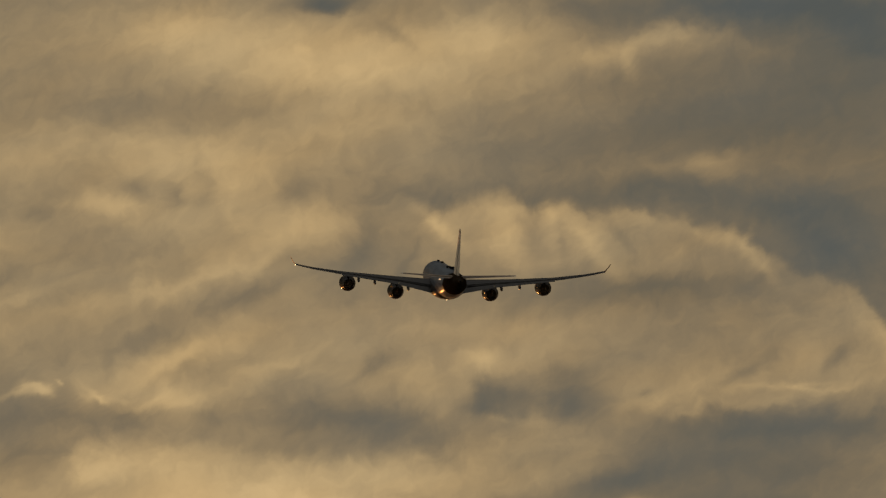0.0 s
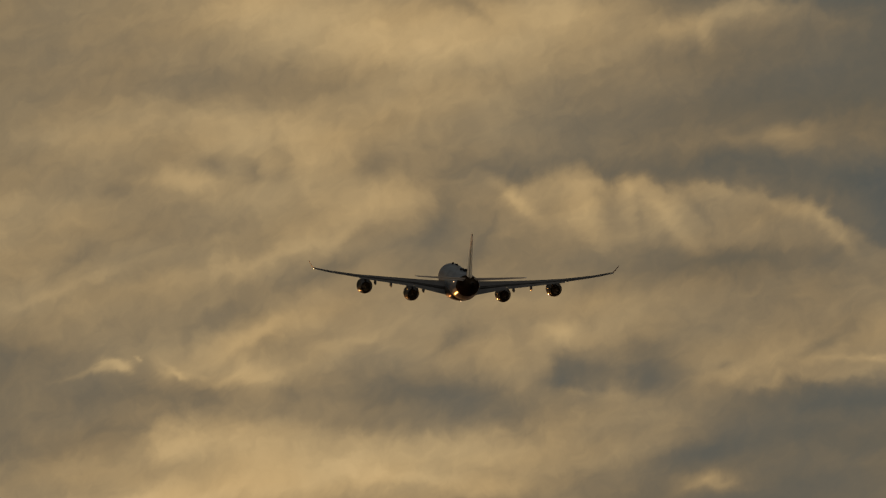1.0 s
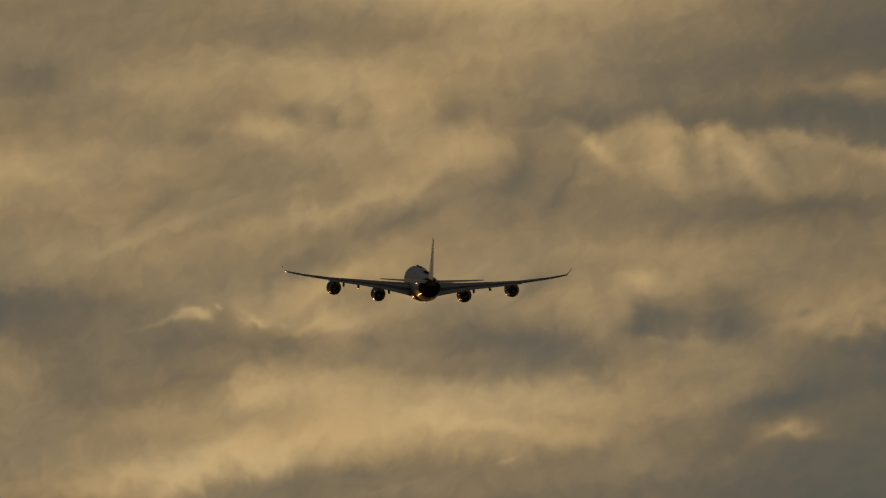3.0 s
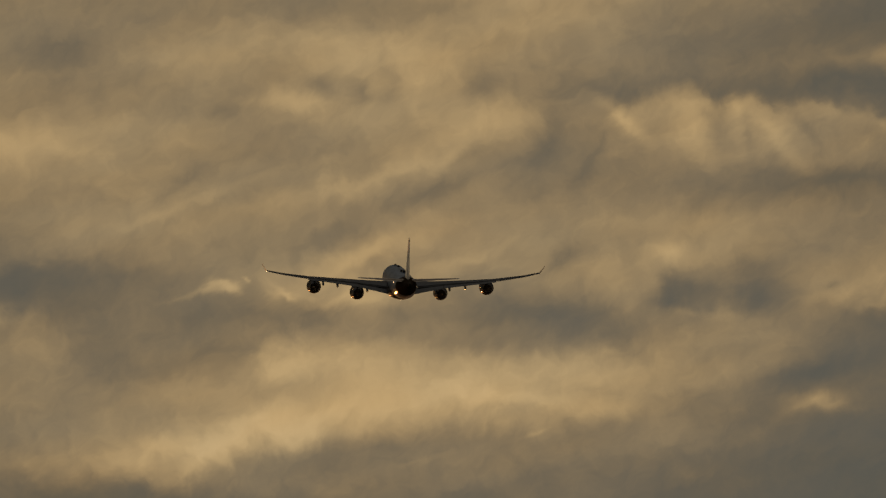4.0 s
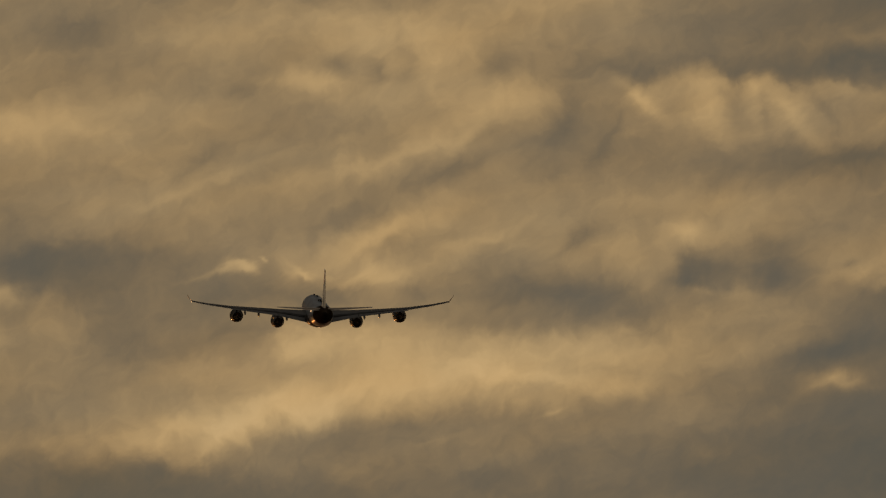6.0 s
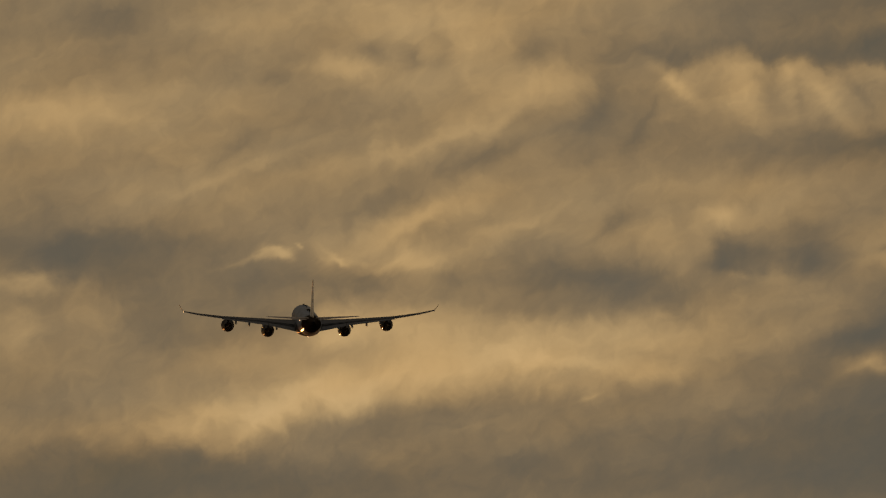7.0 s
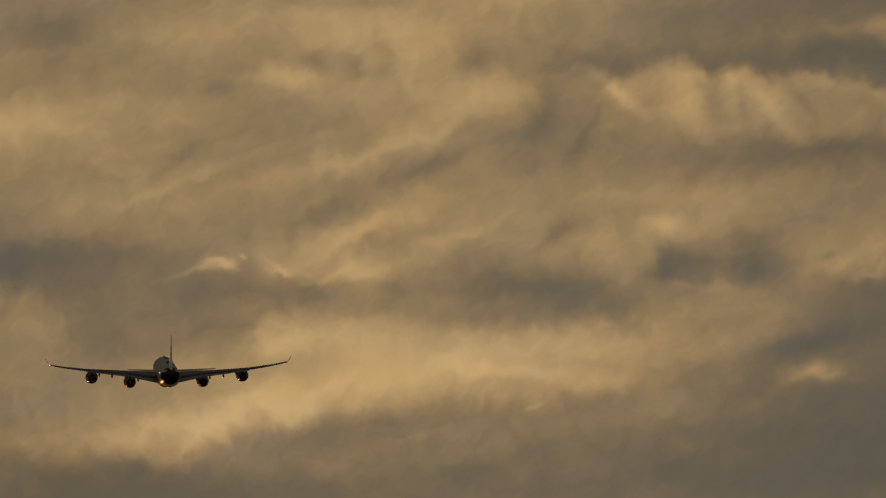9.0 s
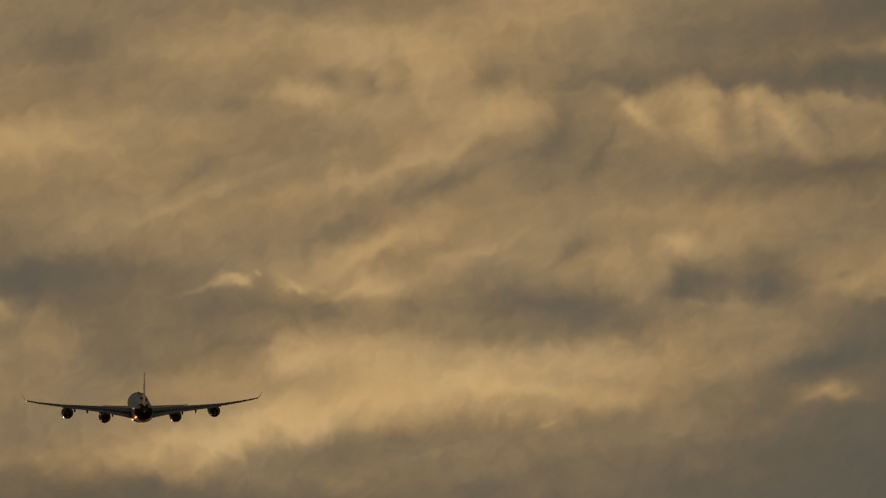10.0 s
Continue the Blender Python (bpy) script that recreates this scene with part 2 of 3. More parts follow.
def BANKS(bank):
    """The deck's banks and hollows, from the top of the sky downwards."""
    # clearer grey-blue sky above the deck
    bank(7.0, -13.0, 90.0, 9.0, -0.69)
    # top
    bank(4.4, 0.7, 3.2, 0.7, 0.30)
    bank(6.6, 1.3, 2.6, 0.6, 0.38)
    bank(3.0, 0.5, 0.8, 0.4, 0.14)
    bank(8.6, 0.6, 1.2, 0.5, 0.31)
    bank(5.7, 0.02, 0.6, 0.22, -0.38)
    bank(14.4, 0.1, 3.0, 0.42, -0.59)
    bank(10.4, 0.1, 0.7, 0.25, -0.17)
    bank(15.6, 0.8, 1.0, 0.6, -0.43)
    bank(12.4, 0.55, 1.1, 0.3, 0.17, 4)
    bank(11.1, 0.85, 1.1, 0.28, 0.19, 15)
    bank(13.4, 0.9, 0.7, 0.3, 0.00, -15)
    bank(13.6, 2.0, 3.2, 0.9, -0.36)
    bank(11.0, 1.9, 1.2, 0.5, 0.02)
    bank(12.5, 2.95, 0.7, 0.28, 0.14)
    bank(0.8, 1.6, 1.6, 0.4, 0.03)
    bank(3.2, 1.85, 1.6, 0.35, -0.06)
    bank(2.5, 2.5, 2.2, 0.4, 0.19)
    bank(6.2, 2.3, 1.8, 0.4, 0.23)
    bank(8.6, 2.6, 1.6, 0.5, -0.16)
    # billows on the left, hollows beside them
    bank(3.6, 2.95, 1.7, 0.5, 0.24)
    bank(2.0, 3.6, 0.55, 0.22, 0.21)
    bank(2.4, 3.38, 0.4, 0.18, -0.16)
    bank(3.12, 3.48, 0.22, 0.26, -0.18)
    bank(3.6, 3.2, 0.16, 0.4, -0.08, 20)
    bank(4.1, 3.4, 0.3, 0.6, 0.08, 20)
    bank(0.9, 3.85, 0.8, 0.2, -0.04)
    bank(6.35, 4.4, 0.75, 0.4, -0.29, 62)
    bank(7.1, 4.75, 0.6, 0.2, -0.20, 55)
    bank(5.3, 3.45, 0.35, 0.35, -0.10)
    bank(7.5, 3.4, 1.6, 0.22, -0.17)
    bank(5.6, 4.0, 0.9, 0.4, 0.20)
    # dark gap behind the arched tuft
    bank(9.55, 3.45, 0.5, 0.18, -0.14)
    bank(11.0, 3.40, 1.6, 0.22, -0.16)
    bank(12.7, 3.55, 1.6, 0.28, -0.26, -6)
    bank(14.6, 3.85, 1.5, 0.55, -0.34, -20)
    bank(15.4, 3.6, 1.5, 0.8, -0.24)
    bank(15.7, 4.65, 0.6, 0.5, -0.22, -30)
    # the arched tuft, with its hanging folds
    bank(8.85, 3.95, 0.40, 0.45, 0.16, crisp=True)
    bank(9.05, 4.40, 0.55, 0.28, 0.14, -70)
    bank(7.75, 4.0, 0.55, 0.12, 0.26, -40, crisp=True)
    bank(9.78, 3.80, 0.16, 0.35, 0.16, 15, crisp=True)
    bank(9.45, 4.25, 0.16, 0.45, -0.12, 10, crisp=True)
    bank(10.45, 4.30, 0.75, 0.18, 0.22, -52, crisp=True)
    bank(10.95, 4.15, 0.5, 0.10, -0.10, -55, crisp=True)
    bank(11.5, 4.05, 0.5, 0.2, 0.10, -45)
    bank(12.6, 4.20, 0.8, 0.14, 0.14, -18, crisp=True)
    bank(13.35, 4.55, 0.6, 0.12, 0.16, -45, crisp=True)
    bank(14.2, 5.05, 0.8, 0.22, 0.12, -25)
    bank(15.3, 5.65, 0.7, 0.25, 0.14, -45)
    bank(12.2, 4.6, 1.6, 0.4, 0.09)
    bank(11.4, 5.1, 2.0, 0.32, -0.18)
    bank(8.9, 5.35, 1.4, 0.3, -0.06)
    bank(13.4, 5.9, 1.6, 0.5, -0.04)
    bank(14.9, 6.35, 0.9, 0.35, 0.12)
    bank(14.8, 6.3, 0.25, 0.12, -0.14, 30)
    bank(14.3, 6.82, 1.2, 0.08, 0.17, 3)
    # left flank
    bank(2.2, 4.52, 1.7, 0.38, -0.14, 4)
    bank(3.0, 3.95, 0.9, 0.22, 0.08)
    bank(4.3, 4.6, 1.4, 0.28, 0.13, 32)
    bank(1.3, 4.95, 1.6, 0.24, 0.05, 12)
    bank(2.3, 5.75, 1.8, 0.42, -0.01, 10)
    bank(4.2, 5.35, 0.8, 0.2, -0.16, 20)
    bank(2.9, 5.15, 1.2, 0.2, 0.17, 18)
    bank(3.7, 6.15, 1.3, 0.22, 0.19, 24)
    bank(2.2, 6.65, 1.2, 0.28, 0.24, 18)
    bank(5.2, 5.7, 1.2, 0.35, -0.03)
    bank(7.4, 5.75, 1.6, 0.4, 0.10)
    bank(10.0, 5.95, 1.6, 0.3, 0.13)
    # the small bright cloud and the hollows round it
    bank(0.56, 6.91, 0.38, 0.12, 0.28, 5, 1.8, crisp=True)
    bank(0.76, 6.91, 0.20, 0.11, 0.16, -8, 1.5, crisp=True)
    bank(0.45, 6.80, 0.12, 0.07, 0.12, 0, crisp=True)
    bank(0.88, 6.97, 0.14, 0.06, 0.14, -10, crisp=True)
    bank(1.04, 6.77, 0.05, 0.05, 0.22, crisp=True)
    bank(0.0, 7.06, 0.5, 0.06, 0.14, 18, crisp=True)
    bank(0.5, 7.25, 1.2, 0.35, -0.26)
    bank(1.1, 6.95, 0.4, 0.2, -0.13)
    bank(2.2, 7.42, 0.9, 0.2, -0.20)
    bank(1.8, 7.0, 0.4, 0.10, 0.15, -20)
    bank(2.9, 7.0, 0.5, 0.22, 0.23)
    bank(3.4, 7.15, 0.6, 0.25, 0.21)
    bank(4.6, 6.6, 1.0, 0.22, 0.22, 20)
    bank(5.7, 7.3, 1.25, 0.42, -0.29)
    bank(6.8, 7.55, 0.9, 0.34, -0.32)
    bank(6.8, 6.5, 0.45, 0.35, -0.04, 50)
    bank(4.0, 7.35, 0.5, 0.2, -0.06)
    bank(7.6, 6.9, 0.5, 0.4, 0.15)
    bank(8.50, 6.42, 0.32, 0.30, 0.20)
    bank(9.5, 6.35, 0.7, 0.2, 0.07)
    bank(8.72, 6.85, 0.25, 0.4, -0.14)
    bank(9.35, 7.05, 1.05, 0.34, -0.33, 6)
    bank(10.3, 7.15, 0.5, 0.35, -0.25)
    bank(11.6, 7.0, 0.7, 0.4, 0.16)
    bank(12.6, 6.75, 1.0, 0.35, 0.12)
    bank(13.4, 7.55, 1.6, 0.28, -0.27)
    bank(15.0, 7.5, 1.4, 0.4, -0.36)
    bank(12.3, 7.25, 0.6, 0.14, 0.15, 15)
    bank(13.5, 7.1, 0.5, 0.12, 0.15, 15)
    bank(9.6, 7.75, 1.4, 0.25, 0.00, 8)
    # the long bright band below
    bank(3.0, 8.4, 2.0, 0.4, 0.31)
    bank(5.2, 8.5, 2.0, 0.45, 0.17)
    bank(7.4, 8.5, 2.2, 0.35, 0.24)
    bank(1.7, 8.3, 0.5, 0.32, 0.20)
    bank(0.1, 9.71, 1.8, 0.32, 0.34, 15)
    bank(2.2, 9.25, 1.8, 0.4, 0.28, 12)
    bank(4.4, 8.95, 2.0, 0.35, 0.24, 5)
    bank(6.2, 9.0, 1.6, 0.22, 0.27, -5)
    bank(8.4, 8.1, 1.6, 0.4, -0.05)
    bank(10.0, 8.0, 1.2, 0.3, 0.01, 12)
    bank(-1.6, 9.9, 1.8, 0.35, 0.11, 10)
    bank(-0.1, 10.15, 0.6, 0.16, 0.27, 35)
    bank(-2.9, 10.15, 0.9, 0.25, -0.06)
    bank(0.5, 8.05, 0.9, 0.5, -0.21)
    bank(-0.6, 8.8, 1.4, 0.3, 0.07)
    bank(13.0, 8.2, 2.6, 0.4, -0.31)
    bank(10.9, 8.62, 1.0, 0.3, -0.16, 14)
    bank(11.15, 9.02, 0.5, 0.2, 0.36)
    bank(13.0, 9.0, 1.6, 0.4, -0.18)
    # grey floor of the deck
    bank(3.0, 9.95, 1.6, 0.22, -0.06, 10)
    bank(2.4, 10.7, 5.0, 0.6, -0.03, 5)
    bank(6.9, 10.2, 3.0, 0.6, -0.03)
    bank(-1.4, 11.1, 6.0, 0.6, -0.45)
    bank(9.2, 10.7, 4.5, 1.2, -0.21)
    bank(13.0, 10.4, 4.0, 1.5, -0.44)
    # lesser billows between
    bank(0.2, 2.8, 1.0, 0.3, 0.08)
    bank(1.0, 5.5, 1.4, 0.2, 0.12, 14)
    bank(12.0, 2.3, 1.6, 0.5, -0.05)
    bank(12.6, 5.5, 2.0, 4.0, -0.06)
    # far left
    bank(-3.7, 7.4, 0.7, 0.16, 0.26)
    bank(-2.6, 7.9, 0.5, 0.6, 0.19, 30)
    bank(-3.9, 8.2, 0.4, 0.5, 0.17)
    bank(-1.3, 8.3, 1.1, 0.9, -0.24, 15)
    bank(-1.8, 9.0, 1.6, 0.3, -0.07)
    bank(-2.6, 6.75, 2.2, 0.42, -0.36)
    bank(-2.0, 7.05, 1.2, 0.35, -0.05)
    bank(-3.3, 4.35, 1.5, 0.4, 0.32)
    bank(-3.6, 3.4, 0.8, 0.3, 0.03)
    bank(-2.2, 2.7, 0.9, 0.3, -0.18)
    bank(-1.1, 4.0, 1.5, 0.3, 0.12)
    bank(-1.1, 5.7, 1.8, 0.24, 0.07, 18)
    bank(-3.6, 6.0, 1.0, 0.4, -0.09)

    # sharp hollows and torn scraps
    bank(11.4, 5.05, 1.5, 0.20, -0.12, 3)
    bank(8.50, 6.92, 0.14, 0.30, -0.16, 12, crisp=True)
    bank(8.30, 7.25, 0.35, 0.16, -0.12, 20, crisp=True)
    bank(8.85, 6.95, 0.45, 0.16, -0.12, -12, crisp=True)
    bank(6.68, 6.45, 0.32, 0.26, -0.13, 50, 1.3, crisp=True)
    bank(6.45, 6.62, 0.35, 0.08, -0.12, 30, crisp=True)
    bank(14.80, 6.30, 0.34, 0.14, -0.14, 45, 1.3, crisp=True)
    bank(14.2, 6.80, 0.8, 0.05, 0.10, 2, crisp=True)
    bank(13.1, 6.62, 0.5, 0.10, -0.14, 28, crisp=True)
    bank(11.45, 6.96, 0.12, 0.09, -0.16, crisp=True)
    bank(11.6, 7.14, 0.30, 0.09, 0.11, 35, crisp=True)
    bank(12.35, 7.1, 0.12, 0.30, 0.10, 20, crisp=True)
    bank(9.0, 7.42, 0.8, 0.08, 0.11, -8, crisp=True)
    bank(8.6, 6.40, 0.30, 0.25, 0.12, 20, crisp=True)
    bank(7.60, 6.90, 0.50, 0.35, -0.12)
    bank(10.05, 6.55, 0.50, 0.26, -0.13, 10, crisp=True)
    bank(10.15, 7.22, 0.30, 0.18, -0.10, crisp=True)
    bank(8.55, 7.22, 0.28, 0.14, -0.11, crisp=True)
    bank(9.60, 6.98, 0.28, 0.12, 0.08, 20, crisp=True)
    bank(9.95, 4.28, 0.10, 0.40, -0.12, 8, crisp=True)
    bank(2.60, 5.95, 0.75, 0.20, -0.12, 35)
    bank(4.20, 9.98, 0.50, 0.06, 0.08, 15, crisp=True)
    bank(6.15, 9.52, 0.25, 0.05, 0.14, 20, crisp=True)
    bank(10.45, 9.30, 0.60, 0.12, 0.09, 30, crisp=True)
    bank(2.5, 3.28, 0.28, 0.16, -0.06, 0, crisp=True)
    bank(3.15, 3.40, 0.18, 0.13, -0.07, 20, crisp=True)
    bank(3.52, 2.80, 0.10, 0.30, -0.06, 8, crisp=True)
    bank(3.62, 3.45, 0.12, 0.22, -0.12, -25, crisp=True)
    bank(1.90, 3.62, 0.45, 0.14, 0.06, 4, crisp=True)
    bank(5.28, 3.40, 0.30, 0.26, -0.09, 0, crisp=True)
    bank(3.0, 6.42, 0.85, 0.12, 0.09, 32, crisp=True)
    bank(4.55, 4.75, 0.5, 0.12, 0.10, 38, crisp=True)
    bank(4.6, 5.20, 0.50, 0.18, -0.08, 28, crisp=True)
    bank(1.75, 7.02, 0.35, 0.06, 0.16, -38, crisp=True)
    bank(2.7, 7.12, 0.35, 0.08, 0.14, 30, crisp=True)
    bank(3.75, 7.38, 0.25, 0.14, -0.14, -30, crisp=True)
    bank(5.75, 0.10, 0.42, 0.14, -0.28, 0, 1.4, crisp=True)
    bank(7.0, 0.62, 0.45, 0.10, -0.12, -38, crisp=True)
    bank(11.15, 1.20, 0.14, 0.32, 0.12, 10, crisp=True)
    bank(12.4, 2.85, 0.35, 0.14, 0.12, 0, crisp=True)
    bank(11.15, 8.90, 0.45, 0.12, 0.16, 10, crisp=True)
    bank(10.9, 8.50, 0.9, 0.20, -0.24, 12, crisp=True)
    bank(14.6, 4.35, 0.9, 0.30, -0.30, -28, crisp=True)
    bank(13.25, 4.12, 0.07, 0.30, 0.12, -22, crisp=True)
    bank(12.95, 4.12, 0.07, 0.22, 0.10, -18, crisp=True)
    bank(-0.1, 5.05, 0.6, 0.12, -0.12, 38, crisp=True)
    bank(0.75, 3.78, 0.30, 0.14, -0.14, 10, crisp=True)
    bank(0.3, 5.32, 1.3, 0.10, 0.12, 20, crisp=True)
    bank(-3.6, 7.22, 0.6, 0.10, 0.16, 6, crisp=True)
    bank(-2.85, 7.45, 0.35, 0.12, 0.14, 55, crisp=True)
    # broad unevenness of the deck
    bank(14.4, 5, 2, 0.55, -0.21, -20)
    bank(14.05, 0.75, 2, 0.9, -0.16, -20)
    bank(4.6, 3.75, 2, 0.9, 0.13, 18)
    bank(9.5, 7.25, 2, 0.9, 0.10, -20)
    bank(0.4, 10.75, 2, 0.9, 0.10)
    bank(10.2, 3.25, 2, 0.9, 0.08, 18)
    bank(4.95, 8.5, 2, 0.55, -0.09)
    bank(-1.7, 4.75, 2, 0.55, 0.10)
    bank(5.65, 6.25, 2, 0.9, 0.08, -20)
    bank(6, 9.75, 2, 0.55, 0.08)
    bank(14.4, 4.75, 2, 0.55, -0.09, -20)
    bank(0.75, 9, 2, 0.55, 0.08, -20)
    bank(-3.1, 7.5, 1.3, 0.9, -0.07, -20)
    bank(11.6, 5.5, 2, 0.9, 0.06, -20)
    bank(7.75, 0.5, 2, 0.9, -0.06, 18)
    bank(-0.65, 2.75, 2, 0.55, 0.07, -20)
    bank(12.65, 0.25, 2, 0.55, -0.06)
    bank(8.1, 2.75, 2, 0.55, 0.06, 18)
    bank(1.45, 6, 1.3, 0.9, -0.05, 18)
    bank(14.4, 8.25, 2, 0.55, -0.06, -20)
    bank(15.45, 2.25, 1.3, 0.9, -0.06, -20)
    bank(12.65, 3, 2, 0.55, 0.05, -20)
    bank(10.55, 8, 1.3, 0.55, 0.06)
    bank(10.9, 9.25, 2, 0.55, -0.06)
    bank(3.55, 4, 1.3, 0.9, 0.05, 18)
    bank(-3.8, 9.75, 1.3, 0.55, -0.06)
    bank(-0.65, 9, 2, 0.35, 0.06)
    bank(6, 7, 2, 0.55, 0.04, 18)
    bank(4.25, 8.5, 2, 0.55, -0.04)
    bank(-1.35, 5.25, 1.3, 0.9, 0.04, -20)
    bank(1.8, 2, 2, 0.55, -0.04, -20)
    bank(14.05, 4.75, 2, 0.55, -0.04, -20)
    bank(7.75, 11, 2, 0.55, -0.04)
    bank(14.05, 6.75, 2, 0.55, 0.04, -20)
    bank(-2.75, 7.75, 1.3, 0.55, -0.04)
    bank(-0.3, 11, 2, 0.55, 0.04)
    bank(-0.65, 7, 1.3, 0.55, 0.04, -20)
    bank(6.35, 9.75, 2, 0.55, 0.03)
    bank(9.5, 4.5, 2, 0.35, 0.04)
    bank(10.55, 8, 1.3, 0.55, 0.04)
    bank(8.1, 7.75, 1.3, 0.55, -0.04, 18)
    bank(-1, 2.75, 2, 0.35, 0.04)
    bank(7.4, 5.5, 1.3, 0.55, -0.03)
    bank(10.2, 9.25, 1.3, 0.55, -0.04, 18)
    bank(10.55, 3.25, 2, 0.9, -0.18, -20)
    bank(11.25, 5.75, 2, 0.9, -0.13, -20)
    bank(11.6, 7.75, 2, 0.55, -0.14)
    bank(6.7, 3.5, 2, 0.9, -0.08, -20)
    bank(-1.35, 10.5, 2, 0.55, -0.13)
    bank(6.7, 5.5, 2, 0.9, -0.07)
    bank(-1.7, 2.25, 2, 0.9, -0.09, 18)
    bank(-2.75, 7.25, 1.3, 0.55, -0.11)
    bank(11.6, 2.5, 2, 0.55, -0.07)
    bank(1.45, 7.25, 1.3, 0.9, 0.05, -20)
    bank(-2.05, 4.75, 2, 0.9, -0.05)
    bank(8.45, 9.5, 2, 0.55, 0.05)
    bank(8.1, 7.75, 1.3, 0.55, -0.06, 18)
    bank(5.3, 2, 2, 0.9, -0.04)
    bank(11.95, 4.75, 0.8, 0.55, -0.07, -20)
    bank(-1.35, 9.25, 0.8, 0.55, 0.07, -20)
    bank(11.6, 7.75, 0.8, 0.55, -0.06, 18)
    bank(-2.05, 10, 2, 0.55, -0.05, -20)
    bank(4.6, 10.5, 2, 0.55, -0.05, -20)
    bank(4.95, 4.25, 0.8, 0.55, -0.05, -20)
    bank(4.95, 8, 0.8, 0.55, -0.05, 18)
    bank(6.7, 4, 0.8, 0.55, 0.05, 18)
    bank(7.75, 4.75, 0.8, 0.55, -0.05, 18)
    bank(13, 1, 2, 0.9, -0.04)
    bank(10.55, 6.75, 0.8, 0.55, 0.04, -20)
    bank(-2.75, 7.25, 2, 0.35, -0.04, -20)
    bank(6.7, 2.5, 0.8, 0.35, -0.05, -20)
    bank(2.5, 1.75, 1.3, 0.9, -0.03, -20)
    bank(1.45, 6, 0.8, 0.55, 0.04, 18)
    bank(11.95, 10.5, 1.3, 0.9, -0.03, 18)
    bank(-1.35, 9.25, 0.8, 0.55, 0.04, -20)
    bank(1.8, 3.75, 1.3, 0.55, 0.03, 18)
    bank(0.4, 9.75, 2, 0.35, -0.03, 18)
    bank(5.3, 6.75, 0.8, 0.55, -0.03, 18)
    bank(6.7, 7.25, 0.8, 0.55, 0.03, 18)
    bank(8.45, 10, 2, 0.35, 0.03, -20)
    bank(8.1, 0.5, 2, 0.9, -0.03)
    bank(10.55, 3.5, 0.8, 0.35, 0.04)
    bank(11.95, 2.75, 0.8, 0.55, -0.03, -20)
    bank(2.5, 6.5, 0.8, 0.55, -0.03, 18)


def LEDGES(ledge):
    """The rims where a lit bank stands sharply against a darker one."""
    # the arched tuft
    ledge(((7.0, 4.3), (7.5, 3.9), (8.4, 3.50), (9.0, 3.46), (9.4, 3.68), (9.8, 3.58), (10.7, 3.75), (11.2, 3.66), (12.0, 3.88),
           (12.9, 4.02), (13.4, 4.28), (13.7, 4.55), (14.4, 4.80), (15.1, 5.08), (15.5, 5.45), (15.9, 6.0), (16.8, 7.2)),
          0.19, 0.65, 0.10, 0.35, 0.16, 0.55)
    # the band at the top of the sky
    ledge(((9.6, 1.0), (10.6, 0.85), (11.2, 0.70), (11.8, 0.45), (12.4, 0.35), (13.0, 0.55), (13.6, 0.75), (14.4, 0.8)),
          0.10, 0.40, 0.10, 0.35, 0.20, 0.4)
    # the upper rim of the long bright band, and its torn underside
    ledge(((0.6, 8.6), (1.2, 8.05), (1.8, 7.75), (2.6, 7.9), (3.6, 7.85), (4.6, 8.05), (5.6, 8.15), (7.0, 8.05), (8.2, 7.8), (9.6, 7.7)),
          0.10, 0.5, 0.06, 0.3, 0.20, 0.6)
    ledge(((-4.5, 10.4), (-2.2, 10.2), (-0.8, 10.32), (0.0, 10.48), (0.5, 10.08), (1.4, 9.88), (3.0, 9.64), (4.6, 9.40), (6.4, 9.45), (8.6, 9.0)),
          0.12, 0.4, 0.12, 0.6, 0.26, 0.6, under=True)


SKY_FAR, SKY_TILT = 4850.0, 11.15
UNIT = 100 * math.tan(radians(2.0)) / 784  # one sheet coordinate as a slope, about a quarter of a degree


def build_backdrop():
    """A curved sheet far behind everything; its lower edge stays above the low sun's rays to the airliner."""
    cols, rows = 300, 60
    tilt = radians(SKY_TILT)
    ahead = Vector((0, math.cos(tilt), math.sin(tilt)))
    right, up = Vector((1, 0, 0)), Vector((0, -math.sin(tilt), math.cos(tilt)))
    verts, uvs = [], []
    for j in range(rows + 1):
        el = radians(9.05 + 11.0 * j / rows)
        for i in range(cols + 1):
            az = radians(-50 + 100 * i / cols)
            w = Vector((math.sin(az) * math.cos(el), math.cos(az) * math.cos(el), math.sin(el)))
            verts.append(Vector(EYE) + w * SKY_FAR)
            k = w.dot(ahead)
            uvs.append((7.84 + w.dot(right) / k / UNIT, 4.41 - w.dot(up) / k / UNIT))
    faces = [(j * (cols + 1) + i, j * (cols + 1) + i + 1, (j + 1) * (cols + 1) + i + 1, (j + 1) * (cols + 1) + i)
             for j in range(rows) for i in range(cols)]
    me = bpy.data.meshes.new("backdrop")
    me.from_pydata(verts, [], faces)
    layer = me.uv_layers.new(name="sky")
    for loop in me.loops:
        layer.data[loop.index].uv = uvs[loop.vertex_index]
    for poly in me.polygons:
        poly.use_smooth = True
    me.materials.append(cloud_material())
    return tagged(new("backdrop", me), "evening sky with warm tan and grey cloud banks", "sky", kind="structure")


def build_ground():
    bm = bmesh.new()
    bmesh.ops.create_circle(bm, cap_ends=True, segments=96, radius=60000)
    me = bpy.data.meshes.new("ground")
    bm.to_mesh(me)
    bm.free()
    me.materials.append(SOIL)
    return tagged(new("ground", me), "dim flat grassland far below the airliner", "ground", kind="structure")


